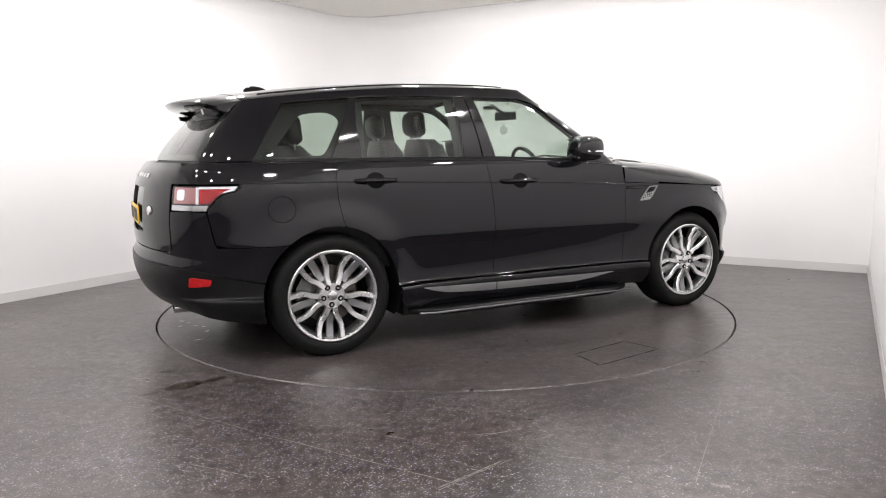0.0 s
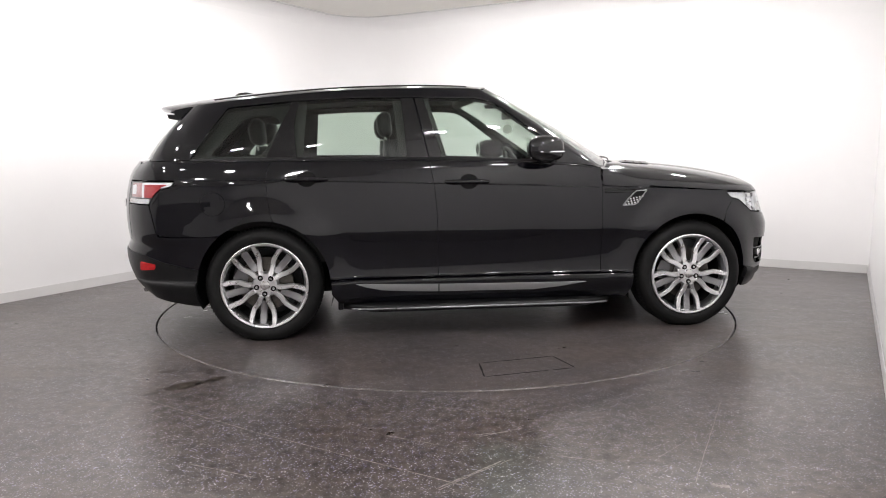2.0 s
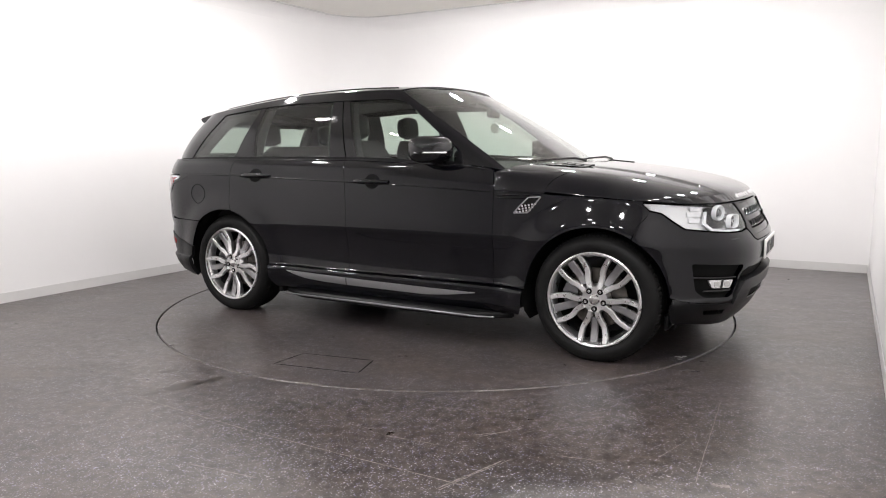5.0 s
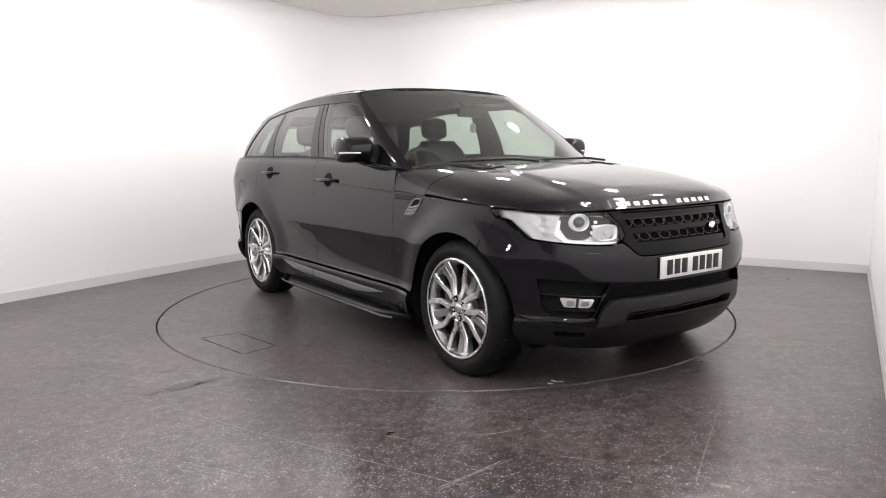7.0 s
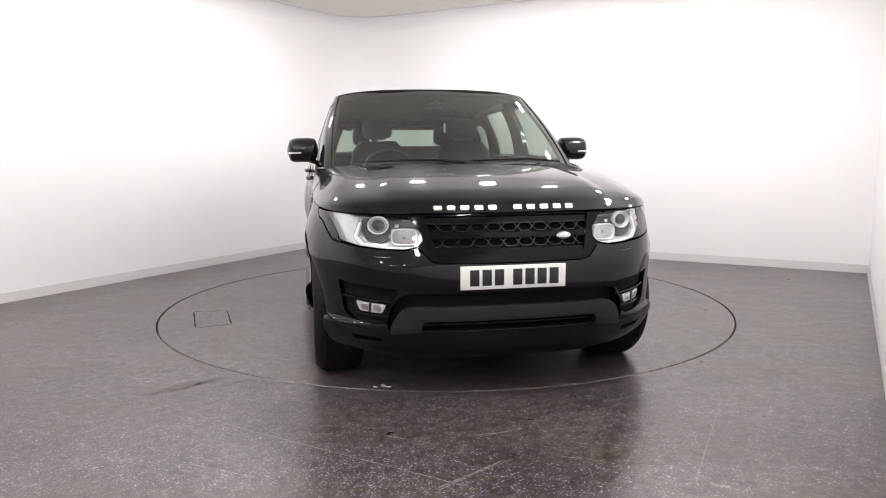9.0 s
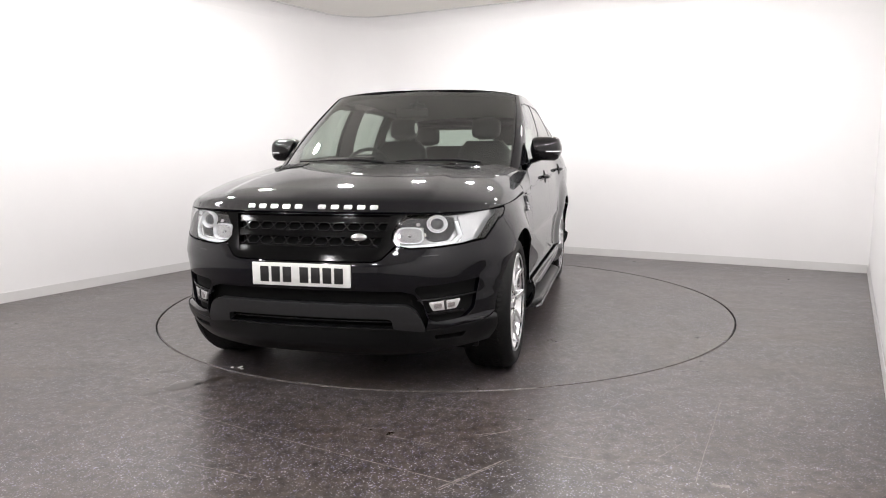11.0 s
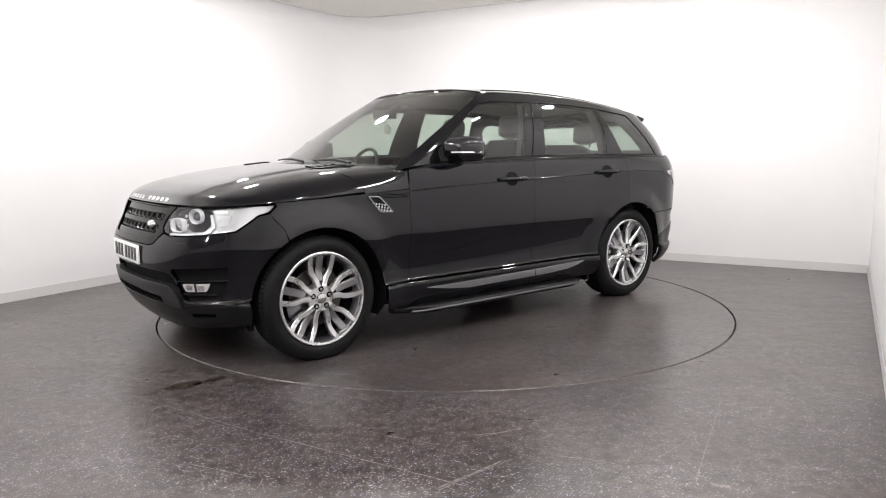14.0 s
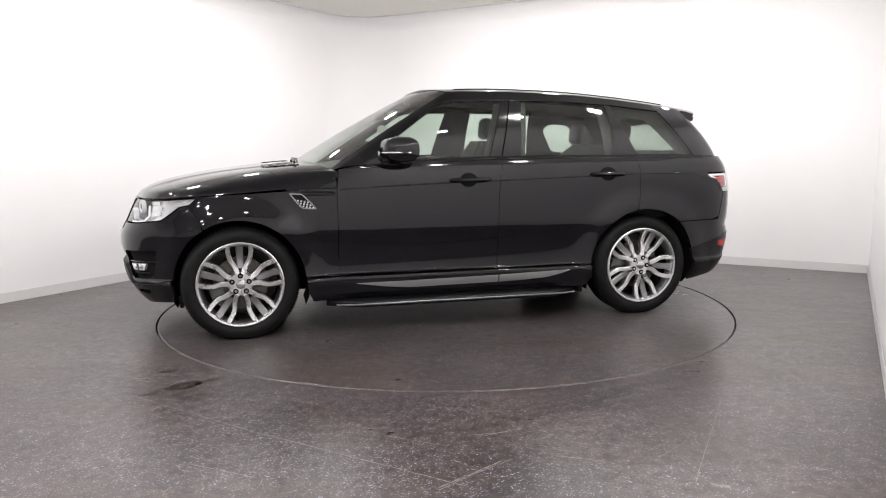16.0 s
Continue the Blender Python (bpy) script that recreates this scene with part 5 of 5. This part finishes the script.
    both("roof_drip", M_GLOSS, car, flank([(0.07, 1.580), (-0.04, 1.602), (-0.40, 1.604), (-0.9, 1.601), (-1.26, 1.581), (-1.68, 1.539), (-1.68, 1.532), (-1.26, 1.573), (-0.9, 1.593), (-0.40, 1.596), (-0.04, 1.594), (0.06, 1.572)], 0), up, "gloss black trim above the glass", step=(0.4, 0.2), rim=0.01, lift=0.003)
    scr = [(-u_ws + 0.03 + (2 * u_ws - 0.06) * k / 30, 0.0) for k in range(31)] + [(u_ws - 0.03, 0.5)] + [(u_ws - 0.03 - (2 * u_ws - 0.06) * k / 30, 0.995) for k in range(31)] + [(-u_ws + 0.03, 0.5)]
    part("windscreen", panel(scr, up, (0.25, 0.08), rim=0, lift=-0.006), M_SCREEN, car, "green tinted windscreen")
    band = [(-u_ws + 0.03 + (2 * u_ws - 0.06) * k / 30, 0.93) for k in range(31)] + [(u_ws - 0.03 - (2 * u_ws - 0.06) * k / 30, 0.998) for k in range(31)]
    part("screen_band", panel(band, up, (0.25, 0.1), rim=0, lift=-0.010), M_MATT, car, "black border of the windscreen")
    rw = [(u_rw + 0.03 + (2 * (U_END - u_rw) - 0.06) * k / 20, 0.03) for k in range(21)] + [(2 * U_END - u_rw - 0.03 - (2 * (U_END - u_rw) - 0.06) * k / 20, 0.97) for k in range(21)]
    part("rear_window", panel(rw, up, (0.25, 0.1), rim=0, lift=-0.004), M_PRIV, car, "tinted rear window")
    rb = [(u_rw + (2 * (U_END - u_rw)) * k / 20, 0.0) for k in range(21)] + [(2 * U_END - u_rw - (2 * (U_END - u_rw)) * k / 20, 1.0) for k in range(21)]
    rh = [(u_rw + 0.35 + (2 * (U_END - u_rw) - 0.7) * k / 16, 0.14) for k in range(17)] + [(2 * U_END - u_rw - 0.35 - (2 * (U_END - u_rw) - 0.7) * k / 16, 0.86) for k in range(17)]
    part("rear_window_frame", panel(rb, up, (0.25, 0.1), holes=[rounded(rh, 0.03, 2)], rim=0.04, lift=-0.014), M_TRIM, car, "dark rear window border")

    # --- roof
    re = [(k / 30, 0.999) for k in range(31)] + [(1.0, 0.999 - 1.998 * k / 24) for k in range(1, 24)] + [(1 - k / 30, -0.999) for k in range(31)] + [(0.0, -0.999 + 1.998 * k / 24) for k in range(1, 24)]
    part("roof_panel", panel(re, roof, (0.05, 0.06), rim=0.012), M_PAINT, car, "gloss black roof")
    li = [(0.03, 0.93), (0.97, 0.93), (0.97, -0.93), (0.03, -0.93)]
    part("headliner", panel(dense(li, 0.2), roof, (0.1, 0.1), rim=0, lift=-0.045), M_LINER, car, "grey cloth headliner")
    for sg in (1, -1):
        pts = [roof(k / 16, sg * 0.86) for k in range(1, 16)]
        part("roof_channel", tube([(x, y, z - 0.001) for x, y, z in pts], 0.007, 6), M_GLOSS, car, "black roof channel strip")
    # tail spoiler
    secs = []
    for k in range(25):
        y = -0.655 + 1.31 * k / 24
        q = abs(y) / 0.655
        x0 = -1.93 + 0.05 * q ** 3
        x1 = -2.245 + 0.20 * q ** 2.4
        t = lambda x: roof(1.0, q)[2] + (x - x0) * 0.155 - 0.001
        secs.append([(x0, y, t(x0)), ((x0 + x1) / 2, y, t((x0 + x1) / 2) + 0.002), (x1 + 0.01, y, t(x1) - 0.002), (x1, y, t(x1) - 0.012), (x1 + 0.02, y, t(x1) - 0.036), (x1 + 0.12, y, t(x1) - 0.058), (x0 - 0.03, y, t(x1) - 0.062), (x0, y, t(x0) - 0.05)])
    part("tail_spoiler", loft(secs), M_PAINT, car, "gloss black roof spoiler")
    part("brake_light_strip", slab(-2.228, -2.220, -0.18, 0.18, 1.535, 1.546, 0.003), M_RED, car, "dark red high brake light")
    for sg in (1, -1):
        part("spoiler_blade", loft([[(-1.97, sg * y, 1.49), (-2.11, sg * y, 1.495), (-2.10, sg * y, 1.465), (-1.99, sg * y, 1.445)] for y in (0.50, 0.535, 0.56)]), M_GLOSS, car, "gloss black spoiler end blade")
    fin = []
    for k in range(7):
        q = (1 - (k / 6.2) ** 2) ** 0.5
        fin.append([(-1.66 - 0.03 * k / 6 + 0.085 * q * math.cos(a), 0.034 * q * math.sin(a), 1.638 - 0.10 * 0.085 * q * math.cos(a) * -1 + 0.046 * k / 6) for a in (2 * math.pi * j / 16 for j in range(16))])
    part("roof_fin", loft(fin), M_GLOSS, car, "low gloss black aerial fin")

    # --- scuttle and wipers
    sc = []
    for v in (0.9, 0.6, 0.3, 0.0, -0.3, -0.6, -0.9):
        h, b = hood(0.0, v * 0.97), up(v * 2.7, 0.03)
        sc.append([(h[0] + 0.03, h[1], h[2] - 0.035), (h[0] - 0.005, h[1], h[2] - 0.022), (b[0] + 0.02, b[1], min(b[2], h[2]) - 0.02), (b[0] - 0.03, b[1], b[2] - 0.01)])
    part("scuttle", loft(sc, close=False), M_SATIN, car, "black plastic scuttle below the windscreen")
    for ya, yb in ((-0.62, 0.02), (0.02, 0.66)):
        a, b = Vector((1.075, yb, 1.168)), Vector((1.02 - 0.10 * abs(ya), ya, 1.172))
        part("wiper", tube([a, a.lerp(b, 0.3) + Vector((0.02, 0, 0.016)), a.lerp(b, 0.7) + Vector((0.02, 0, 0.010)), b], [0.009, 0.008, 0.006, 0.005], 8), M_SATIN, car, "black wiper arm")

    # --- door mirrors
    for sg in (1, -1):
        secs = []
        for k in range(13):
            t = k / 12
            y = 0.888 + 0.215 * t
            q = (1 - abs(2 * t - 1) ** 6 * 0.95) ** 0.5
            cx, cz = 0.405 - 0.03 * t, 1.250 - 0.004 * t
            ring = []
            for j in range(24):
                a = 2 * math.pi * j / 24
                c, s = math.cos(a), math.sin(a)
                rx = (0.125 if c > 0 else 0.115) * q
                ring.append((cx + rx * math.copysign(abs(c) ** 0.75, c), sg * y, cz + (0.088 if s > 0 else 0.082) * q * math.copysign(abs(s) ** 0.7, s)))
            secs.append(ring)
        mr = part("door_mirror", loft(secs), M_GLOSS, car, "gloss black door mirror")
        strip = []
        for k in range(8):
            t = 0.55 + 0.41 * k / 7
            y = 0.888 + 0.215 * t
            q = (1 - abs(2 * t - 1) ** 6 * 0.95) ** 0.5
            x = 0.405 - 0.03 * t + 0.125 * q
            strip.append([(x + 0.003, sg * y, 1.235), (x + 0.004, sg * y, 1.227), (x - 0.02, sg * y, 1.224), (x - 0.02, sg * y, 1.237)])
        for k in range(6):
            x = 0.450 - 0.115 * k / 5
            strip.append([(x, sg * 1.1015, 1.235), (x, sg * 1.1025, 1.227), (x, sg * 1.075, 1.224), (x, sg * 1.075, 1.237)])
        part("indicator", loft(strip), M_LAMP, mr, "pale indicator strip")
        part("mirror_arm", loft([[(0.44, sg * 0.86, 1.17), (0.44, sg * 0.86, 1.135), (0.36, sg * 0.86, 1.13), (0.35, sg * 0.86, 1.165)], [(0.46, sg * 0.95, 1.195), (0.46, sg * 0.95, 1.165), (0.38, sg * 0.95, 1.16), (0.38, sg * 0.95, 1.19)], [(0.46, sg * 0.98, 1.205), (0.46, sg * 0.98, 1.18), (0.38, sg * 0.98, 1.18), (0.38, sg * 0.98, 1.205)]]), M_GLOSS, mr)
        part("mirror_glass", slab(0.283, 0.287, min(sg * 0.93, sg * 1.065), max(sg * 0.93, sg * 1.065), 1.185, 1.315, 0.0015), M_CHROME, mr, "silvered mirror glass")
        part("mirror_sail", panel([ut(x, z) for x, z in ((0.635, 1.150), (0.52, 1.245), (0.505, 1.158))], up, (0.3, 0.2), rim=0.01, lift=0.004, mirror=sg < 0), M_GLOSS, car, "gloss black mirror mount")
        # handles
        for x0, x1, z, xc in ((-0.262, 0.024, 1.036, -0.107), (-1.310, -1.040, 1.064, -1.170)):
            y = low(sx(xc), z)[1]
            bowl = [(xc + 0.062 * math.cos(2 * math.pi * k / 20), z + 0.050 * math.sin(2 * math.pi * k / 20)) for k in range(20)]
            hb = part("door_handle", tube([(x0, sg * (y + 0.004), z), (x0 + 0.02, sg * (y + 0.022), z), (x0 + 0.07, sg * (y + 0.032), z + 0.001), ((x0 + x1) / 2, sg * (y + 0.034), z + 0.001), (x1 - 0.07, sg * (y + 0.032), z + 0.001), (x1 - 0.02, sg * (y + 0.022), z), (x1, sg * (y + 0.004), z)], [0.011, 0.014, 0.016, 0.016, 0.016, 0.014, 0.011], 10), M_PAINT, car, "gloss black door handle")
            # no hollow is cut: a flat black disc paints the recess's shade
            part("handle_shade", panel(side(bowl, 0), low, (0.03, 0.03), rim=0, lift=0.0015, mirror=sg < 0), M_MATT, hb, "flat black disc painted as the shade of the handle recess")
        # side steps
        secs = []
        for k in range(23):
            t = k / 22
            x = -0.955 + 1.85 * t
            e = min(1, 6.5 * min(t, 1 - t) + 0.12)
            y1 = 0.86 + 0.150 * min(1, e * 1.1)
            secs.append([(x, sg * 0.80, 0.232), (x, sg * (y1 - 0.03), 0.232), (x, sg * (y1 - 0.008), 0.224), (x, sg * y1, 0.208), (x, sg * (y1 - 0.008), 0.186), (x, sg * (y1 - 0.03), 0.178), (x, sg * 0.80, 0.18)])
        st = part("side_step", loft(secs), M_SATIN, car, "black side step with a grey edge strip")
        part("step_strip", tube([(-0.90 + 1.74 * k / 16, sg * (1.0115 if 0 < k < 16 else 0.985), 0.2065) for k in range(17)], 0.007, 6), M_ALLOY_D, st, "grey metal edge strip")
        for x in (-0.6, 0.0, 0.6):
            part("step_bracket", slab(x - 0.03, x + 0.03, min(sg * 0.6, sg * 0.82), max(sg * 0.6, sg * 0.82), 0.19, 0.26, 0.005), M_SATIN, st)
        # wheel wells and mud flaps
        for xc in (-AXLE, AXLE):
            prof = [(0.455 * math.cos(radians(a)), 0.455 * math.sin(radians(a))) for a in range(-22, 203, 8)]
            part("wheel_well", loft([[(xc + px, sg * min(y, low(sx(xc + px), HUB_Z + pz)[1] - 0.045), HUB_Z + pz) for px, pz in prof] for y in (0.94, 0.78, 0.55)], close=False), M_MATT, car, "matt black wheel-arch liner")
            part("well_back", slab(xc - 0.47, xc + 0.47, min(sg * 0.53, sg * 0.56), max(sg * 0.53, sg * 0.56), 0.25, 0.84), M_MATT, car)
        part("mud_guard", slab(-0.99, -0.955, min(sg * 0.72, sg * 0.93), max(sg * 0.72, sg * 0.93), 0.19, 0.33, 0.006), M_SATIN, car)
        part("tow_clip", slab(1.835, 1.865, min(sg * 0.60, sg * 0.80), max(sg * 0.60, sg * 0.80), 0.205, 0.29, 0.01), M_SATIN, car, "black air deflector before the wheel")
    # underbody
    part("underbody", loft([[(x, -y, z0), (x, y, z0), (x, y, 0.42), (x, -y, 0.42)] for x, y, z0 in ((-2.20, 0.55, 0.38), (-1.9, 0.55, 0.28), (-1.0, 0.52, 0.25), (-0.95, 0.86, 0.25), (0.95, 0.86, 0.25), (1.0, 0.52, 0.25), (1.9, 0.55, 0.24), (2.12, 0.55, 0.30))]), M_MATT, car, "matt black underbody")
    for y in (-0.45, 0.45):
        for x in (-AXLE, AXLE):
            part("suspension_arm", tube([(x + 0.02, y * 0.8, 0.30), (x, y * 1.75, 0.34)], 0.035, 8), M_MATT, car)

    # --- cabin
    part("cabin_tub", loft([[(x, -0.80, z0), (x, 0.80, z0), (x, 0.84, 0.95), (x, 0.80, 0.96), (x, 0.76, z0 + 0.05), (x, -0.76, z0 + 0.05), (x, -0.80, 0.96), (x, -0.84, 0.95)] for x, z0 in ((-2.2, 0.72), (-1.3, 0.72), (-1.25, 0.50), (0.95, 0.50))]), M_TRIM, car, "dark carpeted cabin floor")
    dash = []
    for k in range(13):
        y = -0.80 + 1.6 * k / 12
        h = 0.012 * math.cos(y * 2.4) + (0.03 * math.exp(-((y + 0.37) / 0.17) ** 4))
        dash.append([(1.03, y, 1.02), (0.95, y, 1.125), (0.70, y, 1.140 + h * 0.6), (0.52, y, 1.128 + h), (0.47, y, 1.09 + h), (0.50, y, 0.95), (0.62, y, 0.80), (0.95, y, 0.78)])
    part("dashboard", loft(dash), M_TRIM, car, "dark soft dashboard with instrument hood")
    secs = [[(0.016 * math.sin(b), (0.185 + 0.015 * math.cos(b)) * math.cos(a), (0.185 + 0.015 * math.cos(b)) * math.sin(a)) for b in (2 * math.pi * j / 10 for j in range(10))] for a in (2 * math.pi * i / 32 for i in range(33))]
    sm = Matrix.Translation((0.33, -0.375, 1.085)) @ Matrix.Rotation(radians(-24), 4, "Y")
    sw = part("steering_wheel", move(loft(secs, cap=False), sm), M_LEATHER, car, "black leather steering wheel")
    part("wheel_boss", move(loft([[(x, 0.075 * r * math.cos(a), 0.065 * r * math.sin(a)) for a in (2 * math.pi * j / 20 for j in range(20))] for x, r in ((0.03, 0.8), (-0.005, 1.0), (-0.02, 0.85))]), sm), M_TRIM, sw)
    for a in (0, 180, 270):
        part("wheel_spoke", move(slab(-0.004, 0.010, 0.05, 0.18, -0.014, 0.014, 0.004), sm @ Matrix.Rotation(radians(a), 4, "X")), M_TRIM, sw)
    for y in (-0.37, 0.37):
        fs = part("front_seat", move(seat_shape(0.54, 0.20, 0.66, 0.20), Matrix.Translation((-0.40, y, 0.66))), M_LEATHER, car, "black leather front seat")
        part("seat_cushion", slab(-0.42, 0.14, y - 0.26, y + 0.26, 0.60, 0.76, 0.05, 3), M_LEATHER, fs)
        part("headrest", move(headrest_shape(), Matrix.Translation((-0.645, y, 1.425)) @ Matrix.Rotation(radians(-6), 4, "Y")), M_LEATHER, fs)
        for dy in (-0.06, 0.06):
            part("headrest_post", tube([(-0.63, y + dy, 1.27), (-0.64, y + dy, 1.36)], 0.007, 8), M_CHROME, fs)
    rs = part("rear_seat", move(seat_shape(1.30, 0.20, 0.60, 0.20), Matrix.Translation((-1.32, 0, 0.68))), M_LEATHER, car, "black leather rear bench seat")
    part("bench_cushion", slab(-1.34, -0.82, -0.65, 0.65, 0.62, 0.78, 0.05, 3), M_LEATHER, rs)
    for y in (-0.40, 0.40):
        part("headrest", move(headrest_shape(), Matrix.Translation((-1.54, y, 1.375)) @ Matrix.Rotation(radians(-6), 4, "Y")), M_LEATHER, rs)
        for dy in (-0.06, 0.06):
            part("headrest_post", tube([(-1.53, y + dy, 1.25), (-1.535, y + dy, 1.32)], 0.007, 8), M_CHROME, rs)
    part("rear_view_mirror", move(slab(-0.018, 0.018, -0.12, 0.12, -0.034, 0.034, 0.012, 3), Matrix.Translation((0.355, 0.0, 1.515)) @ Matrix.Rotation(0.15, 4, "Z")), M_SATIN, car, "dark rear-view mirror")
    part("mirror_stalk", tube([(0.35, 0, 1.53), (0.22, 0, 1.60)], 0.014, 8), M_SATIN, car)
    part("sensor_pod", slab(0.17, 0.24, -0.055, 0.055, 1.565, 1.595, 0.012, 3), M_TRIM, car, "small dark sensor housing behind the windscreen")
    part("hanging_disc", move(revolve([(0.0, 0.002), (0.036, 0.002), (0.038, 0.0), (0.036, -0.002), (0.0, -0.002)], 24), Matrix.Translation((0.355, 0.03, 1.405))), M_PLATE_W, car, "pale round air freshener hung from the mirror")
    part("disc_cord", tube([(0.355, 0.03, 1.44), (0.355, 0.02, 1.485)], 0.0015, 5), M_INK, car)
    return car


# ------------------------------------------------------------ assembly
LAMP_Z = RH - 0.07
# The last seven, towards the rear, are added to brighten the car's reflections.
# The two nearest the far left corner are added to brighten that wall.
LAMPS = [(2.0, -1.6), (2.8, -1.3), (3.6, -1.3), (4.5, -1.3), (5.4, -1.5), (5.45, -2.8), (5.45, -3.9), (5.45, -5.0), (5.45, -6.1), (1.3, -2.2), (0.85, -3.2), (0.85, -4.3), (0.85, -5.4),
         (1.25, -6.6), (1.25, -7.7), (2.4, -7.0), (3.5, -7.1), (4.9, -7.4), (3.3, -8.3), (1.5, -9.3), (3.2, -9.6), (4.8, -9.5), (2.2, -11.0), (4.0, -11.0)]
FLOOR_SEAMS = [((-1.649, -2.242), (-0.85, -2.754), 0.0035), ((-0.85, -2.754), (0.134, -3.316), 0.0035), ((1.372, -2.412), (0.944, -3.272), 0.0022), ((0.874, -3.045), (1.047, -2.878), 0.0018),
               ((0.237, -3.066), (-0.031, -3.305), 0.005), ((1.336, -1.784), (1.692, -1.867), 0.0018), ((0.133, -2.802), (0.287, -2.772), 0.005), ((1.0, -3.283), (1.062, -3.305), 0.014),
               ((-0.051, -2.455), (0.102, -2.497), 0.003), ((0.634, -2.647), (0.757, -2.593), 0.003), ((-0.021, -3.316), (0.103, -3.196), 0.004), ((0.103, -3.196), (0.271, -3.056), 0.003),
               ((0.144, -2.828), (0.352, -2.729), 0.004), ((-0.792, -2.062), (-0.63, -2.115), 0.004), ((-0.256, -2.808), (-0.0, -2.915), 0.003), ((0.463, -3.023), (0.638, -3.077), 0.004),
               ((-1.029, -3.077), (-0.721, -3.207), 0.003)]
FLOOR_STAINS = [(-1.403, -2.115, 0.1, 0.05, 0.75), (-1.259, -1.999, 0.06, 0.03, 0.8), (-1.107, -2.041, 0.04, 0.022, 0.3), (-1.342, -1.841, 0.03, 0.014, 0.3), (-1.378, -2.481, 0.03, 0.012, 0.4),
                (-1.581, -1.862, 0.06, 0.02, 0.4), (-1.418, -1.799, 0.03, 0.012, 0.2), (-1.179, -2.115, 0.03, 0.012, 0.5), (-1.527, -2.242, 0.05, 0.02, 0.7), (-1.036, -2.073, 0.018, 0.01, 0.2),
                (-1.321, -2.073, 0.035, 0.015, 0.9), (-1.491, -1.957, 0.02, 0.01, 0.2)]
HATCH = [(0.515, -1.912), (-0.032, -2.005), (-0.018, -1.752), (0.449, -1.671)]
TABLE_SCRATCHES = [((0.34, -1.95), (0.49, -1.875), 0.002), ((-0.07, -1.85), (-0.065, -1.97), 0.002), ((0.38, -1.853), (0.56, -1.92), 0.002), ((-1.4, 0.9), (-1.1, 1.3), 0.002), ((0.5, 1.6), (1.0, 1.5), 0.002)]
TABLE_SPECKS = [(-2.069, 0.158), (-2.003, 0.238), (-1.919, -0.079), (-2.008, -0.288), (-1.92, 0.061), (-2.036, 0.314), (-1.97, 0.12), (2.058, -0.705), (2.044, -0.774), (2.03, -0.73)]

build_room()
build_floor_marks()
build_lights()
TURNTABLE = build_turntable()
CAR = build_car()


def motions():
    walk(TURNTABLE, [(t, pose(*TABLE, 0, 0, 0, a)) for t, a in TURN])
    walk(CAR, [(t, pose(*TABLE, 0, 0, 0, a) @ pose(*CAR_ON_TABLE, 0)) for t, a in TURN])


motions()
